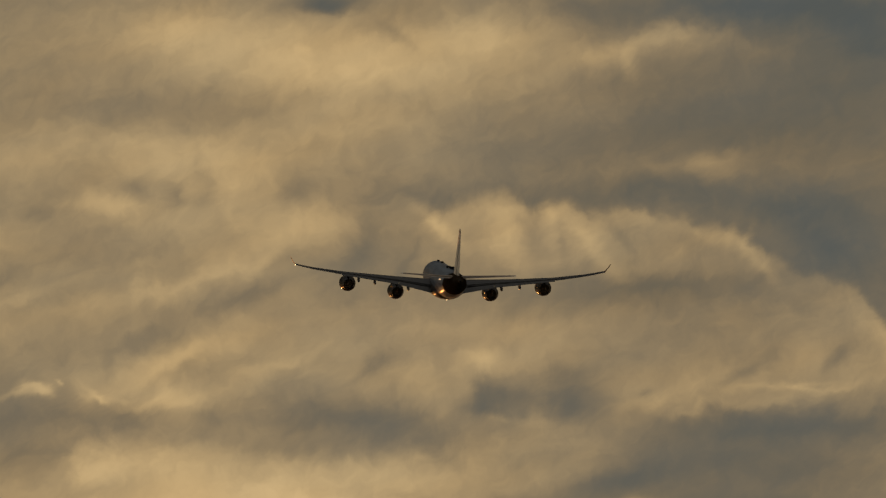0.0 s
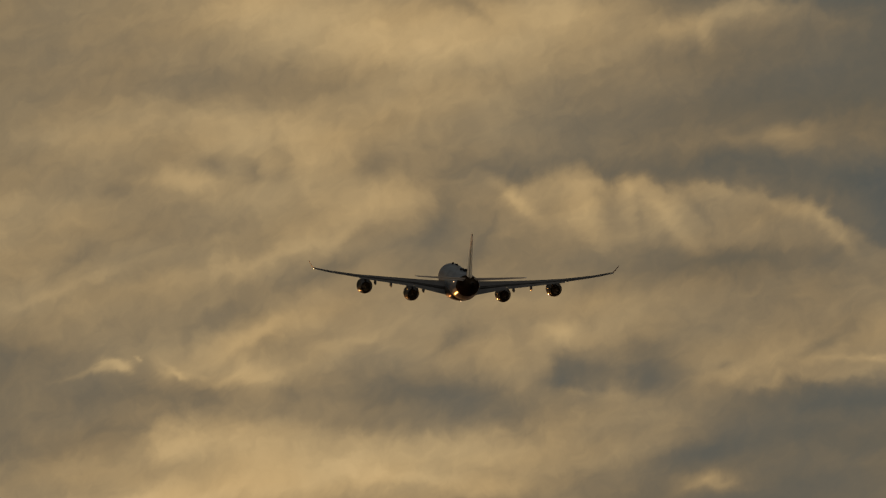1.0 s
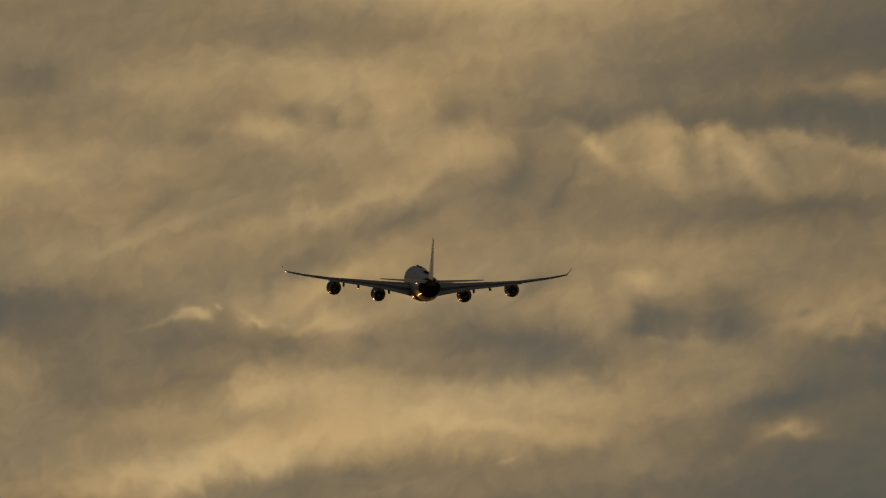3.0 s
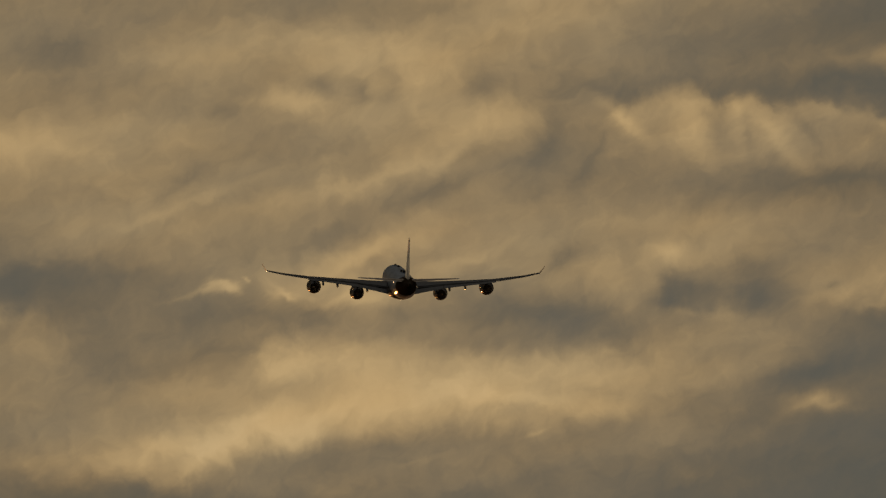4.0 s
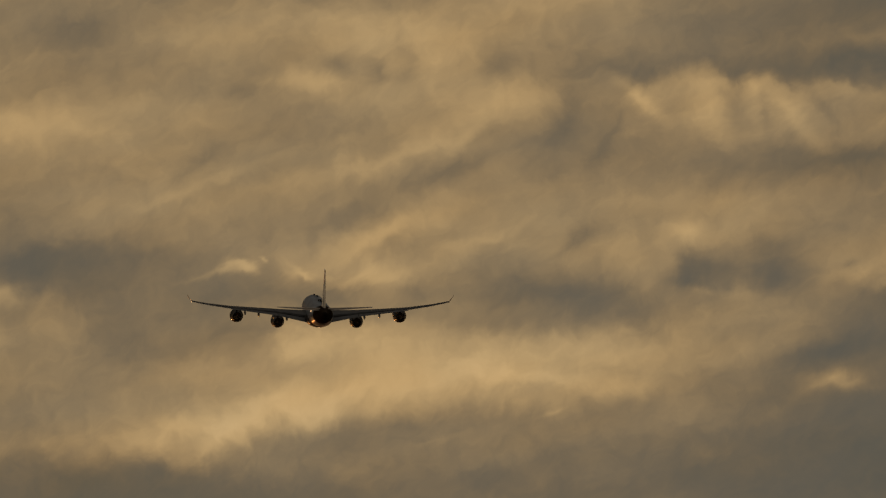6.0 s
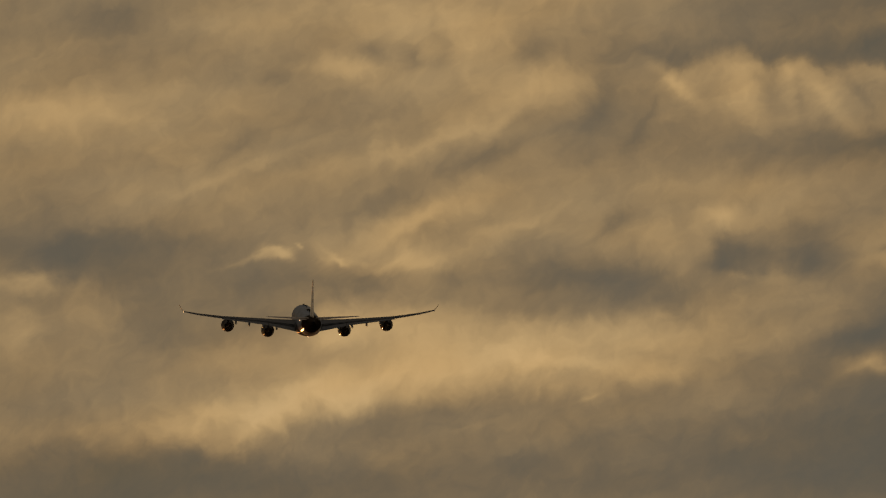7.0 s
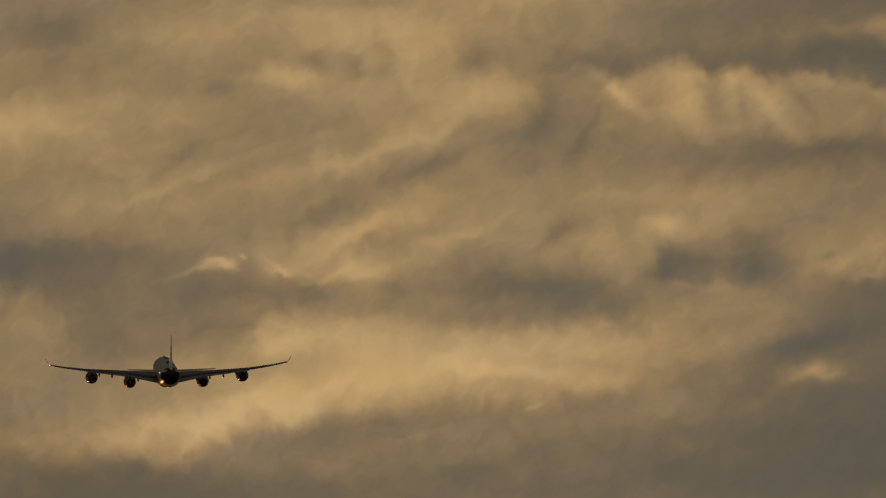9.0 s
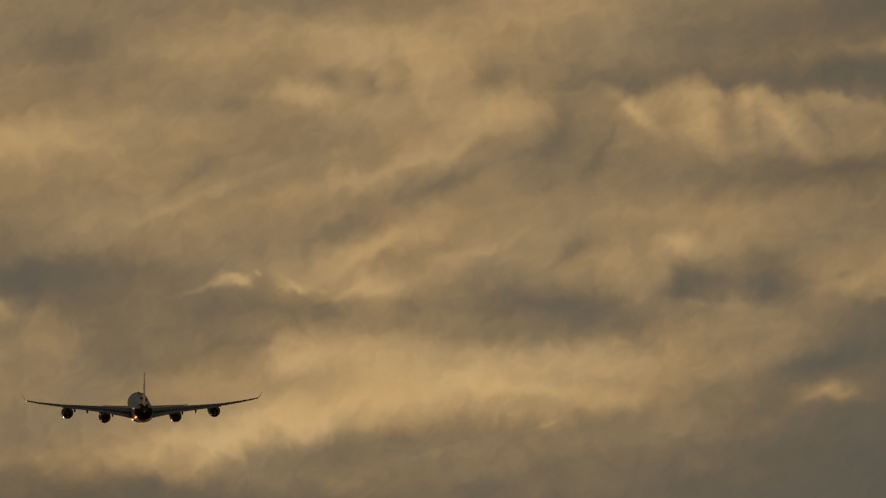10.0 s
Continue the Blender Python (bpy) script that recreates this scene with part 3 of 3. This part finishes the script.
# ---- building blocks
def part(name, bm, mat, parent, label="", at=None, sharp=35):
    me = bpy.data.meshes.new(name)
    bmesh.ops.recalc_face_normals(bm, faces=bm.faces)
    bm.to_mesh(me)
    bm.free()
    me.polygons.foreach_set("use_smooth", [True] * len(me.polygons))
    me.set_sharp_from_angle(angle=radians(sharp))
    me.materials.append(mat)
    ob = new(name, me)
    ob.parent = parent
    if at is not None:
        ob.matrix_basis = at
    return tagged(ob, label)


def loft(rings, closed_ends=True, bm=None):
    """A skin through rings of equally many points."""
    bm = bm or bmesh.new()
    loops = [[bm.verts.new(p) for p in ring] for ring in rings]
    n = len(loops[0])
    for a, b in zip(loops, loops[1:]):
        for i in range(n):
            bm.faces.new((a[i], a[(i + 1) % n], b[(i + 1) % n], b[i]))
    if closed_ends:
        bm.faces.new(loops[0][::-1])
        bm.faces.new(loops[-1])
    return bm


def lerp_table(table, x):
    """Smooth reading of a small table of (x, values...)."""
    if x <= table[0][0]:
        return table[0][1:]
    for a, b in zip(table, table[1:]):
        if x <= b[0]:
            f = (x - a[0]) / (b[0] - a[0])
            return tuple(u + (v - u) * f for u, v in zip(a[1:], b[1:]))
    return table[-1][1:]


def ring_xz(y, cx, cz, rx, rz, n=48):
    return [(cx + rx * math.cos(2 * math.pi * i / n), y, cz + rz * math.sin(2 * math.pi * i / n)) for i in range(n)]


def airfoil(n=14, thick=0.12):
    """Points (chord fraction, height) round a wing section from the trailing edge over the top and back below."""
    xs = [0.5 * (1 + math.cos(math.pi * i / n)) for i in range(n + 1)]
    half = [5 * thick * (0.2969 * math.sqrt(x) - 0.126 * x - 0.3516 * x * x + 0.2843 * x ** 3 - 0.1015 * x ** 4) + 0.0012 for x in xs]
    camber = [0.018 * math.sin(math.pi * x) for x in xs]
    top = [(x, c + h) for x, c, h in zip(xs, camber, half)]
    low = [(x, c - h * 0.8) for x, c, h in zip(xs, camber, half)]
    return top + low[::-1][1:]


# ---- the airliner, in its own space: x to its right, y ahead, z up, origin inside the wing box
#            x     lead   trail  z_trail  incidence thickness
WING = [(0.0, 11.8, -2.9, -2.05, 5.0, 0.150), (2.8, 10.0, -2.9, -1.85, 5.0, 0.145), (6.0, 7.9, -3.0, -1.25, 4.3, 0.130),
        (9.6, 5.5, -3.2, -0.62, 3.5, 0.118), (15.0, 2.1, -4.9, 0.10, 2.6, 0.110), (21.0, -1.7, -6.9, 0.92, 1.8, 0.105),
        (27.0, -5.5, -9.3, 2.05, 1.0, 0.100), (30.6, -7.8, -10.7, 2.95, 0.5, 0.098)]


LIFT = {-1: 0.24, 1: 0.0}  # the port wing bows a little more


def bow(x, side):
    return LIFT[side] * math.sin(math.pi * min(1.0, max(0.0, (x - 3) / 27.6)))


def wing_point(x, f, h=0.0, side=1):
    """A point of the starboard wing's chord surface: f 0 at the leading edge, 1 at the trailing edge; h metres above it."""
    lead, trail, z, inc, _ = lerp_table(WING, x)
    c = lead - trail
    return Vector((x, lead - f * c, z + (1 - f) * c * math.tan(radians(inc)) + h + bow(x, side)))


def section(x, f0=0.0, f1=1.0, side=1, drop=0.0, n=14):
    """The wing's closed outline at x between two chord fractions; drop: degrees by which a flap hangs."""
    lead, trail, z, inc, thick = lerp_table(WING, x)
    c = lead - trail
    pts = []
    prof = airfoil(n, thick)
    if f0 > 0:
        # a flap: rounded nose, its own slim section
        prof = [(f0 + (f1 - f0) * u, v * (f1 - f0) * 1.0 + (0.006 if u < 0.97 else 0.0)) for u, v in airfoil(n, 0.13)]
    elif f1 < 1:
        prof = [(u, v) for u, v in prof if u <= f1]
    for u, v in prof:
        y = lead - u * c
        h = v * c
        if drop and u > f0:
            dy = (u - f0) * c
            y = lead - f0 * c - dy * math.cos(radians(drop))
            h -= dy * math.sin(radians(drop))
        pts.append((side * x, y, z + (1 - u) * c * math.tan(radians(inc)) + h + bow(x, side)))
    return pts


def build_fuselage(plane):
    """Nose, long barrel and upswept tail cone, as rings along the length."""
    #       y     top   bottom  half width
    line = [(36.0, -0.72, -0.80, 0.04), (35.6, -0.15, -1.35, 0.62), (34.8, 0.45, -1.85, 1.15), (33.4, 1.25, -2.30, 1.75),
            (31.5, 2.15, -2.62, 2.30), (29.3, 2.68, -2.78, 2.68), (27.0, 2.82, -2.82, 2.82), (20.0, 2.82, -2.82, 2.82),
            (10.0, 2.82, -2.82, 2.82), (0.0, 2.82, -2.82, 2.82), (-9.0, 2.82, -2.82, 2.82), (-14.0, 2.82, -2.78, 2.82),
            (-18.0, 2.82, -2.45, 2.78), (-22.0, 2.82, -1.85, 2.58), (-26.0, 2.80, -1.15, 2.22), (-30.0, 2.74, -0.40, 1.75),
            (-34.0, 2.60, 0.42, 1.18), (-37.0, 2.42, 1.05, 0.72), (-38.6, 2.25, 1.45, 0.42)]
    rings = []
    ys = [line[0][0]]
    for a, b in zip(line, line[1:]):
        steps = max(1, int(abs(a[0] - b[0]) / 1.6))
        ys += [a[0] + (b[0] - a[0]) * (k + 1) / steps for k in range(steps)]
    inv = [(-a[0],) + a[1:] for a in line]
    for y in ys:
        top, low, half = lerp_table(inv, -y)
        rings.append(ring_xz(y, 0, (top + low) / 2, half, (top - low) / 2))
    seam = next(i for i, r in enumerate(rings) if r[0][1] <= -23.6)
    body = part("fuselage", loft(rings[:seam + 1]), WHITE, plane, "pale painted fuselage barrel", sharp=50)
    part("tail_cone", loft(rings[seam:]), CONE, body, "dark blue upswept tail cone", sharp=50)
    # exhaust of the auxiliary power unit at the very end
    pipe = loft([ring_xz(y, 0, 1.85, r, r, 20) for y, r in ((-38.5, 0.36), (-39.3, 0.30), (-39.35, 0.24), (-38.8, 0.22))], False)
    part("exhaust_pipe", pipe, HOT, body, "dull metal exhaust pipe at the tail tip")
    # wing-to-body fairing under the middle
    rings = []
    for k in range(33):
        y = 14.5 - 25.5 * k / 32
        f = abs((y - 1.75) / 12.75)
        s = max(0.0, 1 - f ** 3.0) ** 0.62
        rings.append(ring_xz(y, 0, -1.55 - 0.12 * s, 0.9 + 2.25 * s, 0.75 + 1.12 * s, 40))
    part("belly_fairing", loft(rings), BELLY, body, "dark glossy fairing round the wing roots", sharp=60)
    for y, z, tall in ((8.0, 2.80, 0.42), (-11.5, -2.78, 0.45), (-6.2, 2.80, 0.40)):
        s = 1 if z > 0 else -1
        blade = loft([[(-0.05, y + 0.35, z - s * 0.05), (0.05, y + 0.35, z - s * 0.05), (0.05, y - 0.35, z - s * 0.05), (-0.05, y - 0.35, z - s * 0.05)],
                      [(-0.025, y - 0.05, z + s * tall), (0.025, y - 0.05, z + s * tall), (0.025, y - 0.4, z + s * tall), (-0.025, y - 0.4, z + s * tall)]])
        part("blade_antenna", blade, BARE, body)
    # a glowing bead stands in for the glint below the belly
    belly_glint = bmesh.new()
    bmesh.ops.create_uvsphere(belly_glint, u_segments=12, v_segments=8, radius=0.11)
    part("belly_glint", belly_glint, GLINT_GLOW, body, "small glowing bead for a glint under the belly", Matrix.Translation((0.0, -4.0, -3.46)))
    # glowing beads added for the two bright points on the rear flanks
    for side, high in ((-1, 1.30), (1, 0.35)):
        bead = bmesh.new()
        bmesh.ops.create_uvsphere(bead, u_segments=12, v_segments=8, radius=0.10)
        part("flank_glow", bead, GLINT_GLOW, body, "small glowing bead on the rear flank", Matrix.Translation((side * 2.62, -20.0, high)))
    # low dark aerial covers along the crown
    for x, y, w, long, tall in ((0.15, -3.6, 0.42, 2.4, 0.42), (0.75, -7.6, 0.56, 2.4, 0.55), (0.0, 24.0, 0.24, 1.2, 0.30), (0.45, 19.0, 0.28, 1.3, 0.28)):
        z0 = math.sqrt(2.82 ** 2 - x * x)
        rows = []
        for f, h in ((0.0, 0.0), (0.12, 0.8), (0.3, 1.0), (0.75, 1.0), (0.92, 0.75), (1.0, 0.0)):
            v = y + long / 2 - long * f
            k = 0.55 + 0.45 * h
            rows.append([(x + w * k * a, v, z0 - 0.25 + (0.25 + tall * h) * b) for a, b in
                         ((-1, 0), (1, 0), (1, 0.7), (0.8, 1), (-0.8, 1), (-1, 0.7))])
        part("aerial_cover", loft(rows), DARK, body, "dark low aerial cover on the crown")
    return body


def build_wing(plane, side):
    xs = [0.0, 1.5, 2.8, 4.4, 6.0, 7.8, 9.6, 12.3, 15.0, 18.0, 21.0, 24.0, 27.0, 29.0, 30.6]
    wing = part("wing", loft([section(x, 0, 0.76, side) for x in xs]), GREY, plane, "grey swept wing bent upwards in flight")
    # flaps and aileron fill the trailing edge, with narrow gaps between them
    for name, x0, x1, drop in (("flap", 3.0, 9.45, 9), ("flap", 9.6, 21.2, 8), ("aileron", 21.4, 29.6, 2)):
        stations = [x0 + (x1 - x0) * k / 5 for k in range(6)]
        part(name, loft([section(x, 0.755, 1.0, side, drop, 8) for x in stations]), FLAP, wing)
    tip = [section(x, 0.755, 1.0, side, 0, 8) for x in (29.65, 30.6)]
    part("wing_tip", loft(tip), GREY, wing)
    # spoiler panels lie proud on the upper skin
    for x0, x1 in ((4.0, 6.6), (6.7, 9.3), (9.9, 12.4), (12.5, 15.0), (15.1, 17.6), (17.7, 20.2)):
        rows = []
        for x in (x0, x1):
            thick = lerp_table(WING, x)[4]
            c = lerp_table(WING, x)[0] - lerp_table(WING, x)[1]
            a, b = wing_point(x, 0.62, 0, side), wing_point(x, 0.765, 0, side)
            ha, hb = thick * c * 0.36, thick * c * 0.235
            rows.append([(side * a.x, a.y, a.z + ha), (side * b.x, b.y, b.z + hb + 0.03),
                         (side * b.x, b.y, b.z + hb - 0.05), (side * a.x, a.y, a.z + ha - 0.1)])
        part("spoiler", loft(rows), GREY, wing)
    # winglet: leans outwards and sweeps back
    ring_rows = []
    for k in range(7):
        f = k / 6
        bend = math.sin(min(1, f * 1.6) * math.pi / 2)
        x = 30.6 + 0.30 * f + 0.82 * f * (0.6 + 0.4 * bend)
        z = 2.97 + 1.75 * f ** 1.25
        c = 2.85 - 1.75 * f
        lead = -7.85 - 3.6 * f
        ring_rows.append([(side * (x + v * c * 0.8), lead - u * c, z + v * c * 0.55 * (1 - 0.5 * f)) for u, v in airfoil(10, 0.13)])
    part("winglet", loft(ring_rows), RUST, wing, "small winglet leaning outwards")
    # canoe fairings over the flap tracks
    for x, long in ((7.6, 5.2), (10.9, 4.8), (14.4, 4.3), (17.7, 3.8)):
        p = wing_point(x, 0.96, 0, side)
        rings = []
        for k in range(15):
            f = k / 14
            r = max(0.015, 0.36 * math.sin(math.pi * min(1, f ** 0.75)) ** 0.7)
            y = p.y + long * 0.62 - long * f
            z = p.z - 0.70 - 0.12 * f + 0.36 * (1 - f) * 0.5
            rings.append(ring_xz(y, side * x, z, r * 0.72, r * 1.45, 16))
        part("flap_fairing", loft(rings), GREY, wing, "slim canoe-shaped fairing below the flap")
    # lens at the wing tip's trailing edge; the port one glows for a sun glint
    lens = bmesh.new()
    bmesh.ops.create_uvsphere(lens, u_segments=12, v_segments=8, radius=0.13)
    bmesh.ops.scale(lens, vec=(0.8, 1.3, 0.7), verts=lens.verts)
    part("tip_glint_lens", lens, GLINT_GLOW if side < 0 else BARE, wing, "", Matrix.Translation((side * 30.7, -10.75, 3.0)))
    return wing


def build_engine(plane, x, y, z):
    """A long-cowled turbofan: intake lip, cowl, nozzle, inner cone, and the pylon that carries it."""
    cowl = [(3.4, 1.30), (3.2, 1.44), (2.6, 1.56), (1.6, 1.61), (0.4, 1.60), (-0.6, 1.54), (-1.6, 1.40), (-2.4, 1.25)]
    engine = part("engine", loft([ring_xz(a, 0, 0, r, r, 44) for a, r in cowl + [(-2.4, 1.17), (-1.0, 1.25)]], False), BLUE, plane,
                  "dark long-cowled turbofan engine", Matrix.Translation((x, y, z)), sharp=60)
    lip = [(2.4, 1.22), (3.2, 1.20), (3.52, 1.27), (3.58, 1.34), (3.5, 1.41), (3.2, 1.452)]
    part("intake_lip", loft([ring_xz(a, 0, 0, r, r, 44) for a, r in lip], False), BARE, engine, "polished bare metal intake lip")
    noz = [(-1.9, 1.30), (-2.4, 1.262), (-3.1, 1.06), (-3.5, 0.97), (-3.5, 0.92), (-2.4, 1.02), (-0.8, 1.05)]
    part("nozzle", loft([ring_xz(a, 0, 0, r, r, 40) for a, r in noz], False), HOT, engine, "heat-stained exhaust nozzle")
    part("duct", loft([ring_xz(a, 0, 0, r, r, 32) for a, r in ((2.35, 1.21), (0.5, 1.18), (-2.6, 0.97), (-2.95, 0.90), (-3.2, 0.35))]), SOOT, engine)
    cone = [(-2.4, 0.45), (-3.3, 0.42), (-3.7, 0.25), (-4.0, 0.05)]
    part("exhaust_cone", loft([ring_xz(a, 0, 0, r, r, 20) for a, r in cone]), SOOT, engine)
    # pylon: a slim strut rising from the cowl into the wing's underside
    lead, trail, zt, inc, thick = lerp_table(WING, abs(x))
    c = lead - trail
    rows = []
    for h, a, b, w in ((1.15, 2.3, -2.2, 0.24), (1.62, 1.6, -3.6, 0.26), (None, None, None, 0.22)):
        if h is None:
            mid = wing_point(abs(x), 0.34)
            a, b, h = wing_point(abs(x), 0.10).y - y, wing_point(abs(x), 0.66).y - y, mid.z - z - 0.02 * c
        rows.append([(w * 0.15, a, h), (w, a * 0.6 + b * 0.4, h), (w, a * 0.3 + b * 0.7, h), (0.03, b, h),
                     (-0.03, b, h), (-w, a * 0.3 + b * 0.7, h), (-w, a * 0.6 + b * 0.4, h), (-w * 0.15, a, h)])
    part("pylon", loft(rows), GREY, engine)
    # the strake on the cowl's inner shoulder
    s = -1 if x > 0 else 1
    g = radians(48)
    ux, uz = s * math.cos(g), math.sin(g)
    fin = loft([[(ux * r + t * uz, a, uz * r - t * ux * s * s) for a, r in ((2.4, 1.50), (0.9, 1.56), (0.9, 1.95), (1.5, 1.82))] for t in (-0.02, 0.02)])
    part("strake", fin, BLUE, engine)
    return engine


def build_tail(plane):
    # fin: root and tip sections standing on the crown
    def fin_section(f, u0, u1, n=10, wide=1.0):
        z = 2.35 + 9.5 * f
        lead, trail = -23.3 - 10.4 * f, -34.6 - 2.9 * f
        c, thick = lead - trail, 0.078 - 0.008 * f
        pts = [(u, v) for u, v in airfoil(n, thick)] if u0 == 0 else [(u0 + (u1 - u0) * u, v * (u1 - u0)) for u, v in airfoil(n, 0.16)]
        out = []
        for i, (u, v) in enumerate(pts):
            if u0 == 0 and u > u1:
                continue
            k = i - (len(pts) - 1) / 2
            h = abs(v - 0.018 * math.sin(math.pi * u) * (1 if u0 == 0 else 0))
            out.append((math.copysign(max(h, 0.003), -k) * c * wide, lead - u * c, z))
        return out
    fin = part("vertical_fin", loft([fin_section(k / 8, 0, 0.7) for k in range(9)]), PALE, plane, "tall swept tail fin, pale on its side")
    part("rudder", loft([fin_section(0.04 + 0.9 * k / 6, 0.695, 1.0, 8, 0.9) for k in range(7)]), PALE, fin)
    part("fin_cap", loft([fin_section(f, 0, 1.01, 10, w) for f, w in ((0.985, 1.0), (1.012, 0.55))]), BARE, fin, "bare metal fin cap")
    # dorsal fillet ahead of the fin
    fillet = loft([[(-w, y, 2.6), (w, y, 2.6), (0.02, y, z), (-0.02, y, z)] for y, w, z in ((-18.5, 0.05, 2.84), (-21.5, 0.2, 3.15), (-24.0, 0.42, 3.9))])
    part("dorsal_fillet", fillet, WHITE, fin)
    for side in (-1, 1):
        def stab(f, u0=0.0, u1=1.0, n=10):
            x = 0.9 + 10.35 * f
            lead, trail = -26.8 - 6.9 * f, -34.0 - 2.0 * f
            c, z = lead - trail, 2.10 + 0.85 * f
            pts = [(u, v * 0.9) for u, v in airfoil(n, 0.095) if u <= u1] if u0 == 0 else [(u0 + (u1 - u0) * u, v * (u1 - u0)) for u, v in airfoil(n, 0.12)]
            return [(side * x, lead - u * c, z + v * c) for u, v in pts]
        s = part("horizontal_stabilizer", loft([stab(k / 6, 0, 0.72) for k in range(7)]), TAN, plane)
        part("elevator", loft([stab(0.06 + 0.9 * k / 5, 0.715, 1.0, 8) for k in range(6)]), TAN, s)
        part("stabilizer_tip", loft([stab(f) for f in (0.97, 1.0)]), BARE, s)
    return fin


YAW = 4.0


def attitude(x, y, z, bank, pitch):
    """The airliner's pose: nose up by pitch and a little to the left of north, one wing low by bank degrees."""
    turn = Matrix.Rotation(radians(YAW), 4, "Z") @ Matrix.Rotation(radians(pitch), 4, "X") @ Matrix.Rotation(radians(bank), 4, "Y")
    return Matrix.Translation((x, y, z)) @ turn


def build_airliner():
    plane = tagged(new("airliner"), "four-engined jet airliner climbing away, dark against the evening clouds", "airliner")
    build_fuselage(plane)
    for side in (-1, 1):
        build_wing(plane, side)
    for x, y, z in ((-19.5, 1.2, -0.95), (-9.45, 7.6, -2.58), (9.45, 7.6, -2.58), (19.5, 1.2, -0.95)):
        build_engine(plane, x, y, z)
    build_tail(plane)
    return plane


build_backdrop()
build_ground()
airliner = build_airliner()


def motions():
    """The airliner climbs away on a nearly straight line, levelling its wings."""
    walk(airliner, [
        (0.0, attitude(0.61, 2473.68, 482.75, 0.681, 13.75)),
        (0.5, attitude(-5.82, 2515.80, 488.21, 0.643, 13.73)),
        (1.0, attitude(-12.57, 2557.95, 493.35, 0.601, 13.72)),
        (1.5, attitude(-18.94, 2600.08, 498.58, 0.557, 13.70)),
        (2.0, attitude(-25.65, 2642.20, 503.69, 0.511, 13.68)),
        (2.5, attitude(-32.13, 2684.30, 508.87, 0.462, 13.67)),
        (3.0, attitude(-38.95, 2726.40, 513.90, 0.411, 13.65)),
        (4.5, attitude(-58.37, 2852.71, 528.83, 0.242, 13.50)),
        (5.0, attitude(-65.46, 2894.81, 533.73, 0.181, 13.45)),
        (5.5, attitude(-71.90, 2936.92, 538.64, 0.117, 13.37)),
        (7.0, attitude(-92.40, 3063.10, 553.14, -0.089, 13.13)),
        (7.5, attitude(-98.87, 3105.17, 558.22, -0.162, 13.05)),
        (8.0, attitude(-105.89, 3147.32, 563.26, -0.238, 13.08)),
        (8.5, attitude(-112.29, 3189.52, 568.25, -0.317, 13.16)),
        (9.0, attitude(-119.35, 3231.69, 573.08, -0.398, 13.23)),
        (9.5, attitude(-126.15, 3273.75, 578.21, -0.482, 13.30)),
        (10.0, attitude(-133.24, 3315.87, 582.86, -0.568, 13.38)),
    ])


motions()
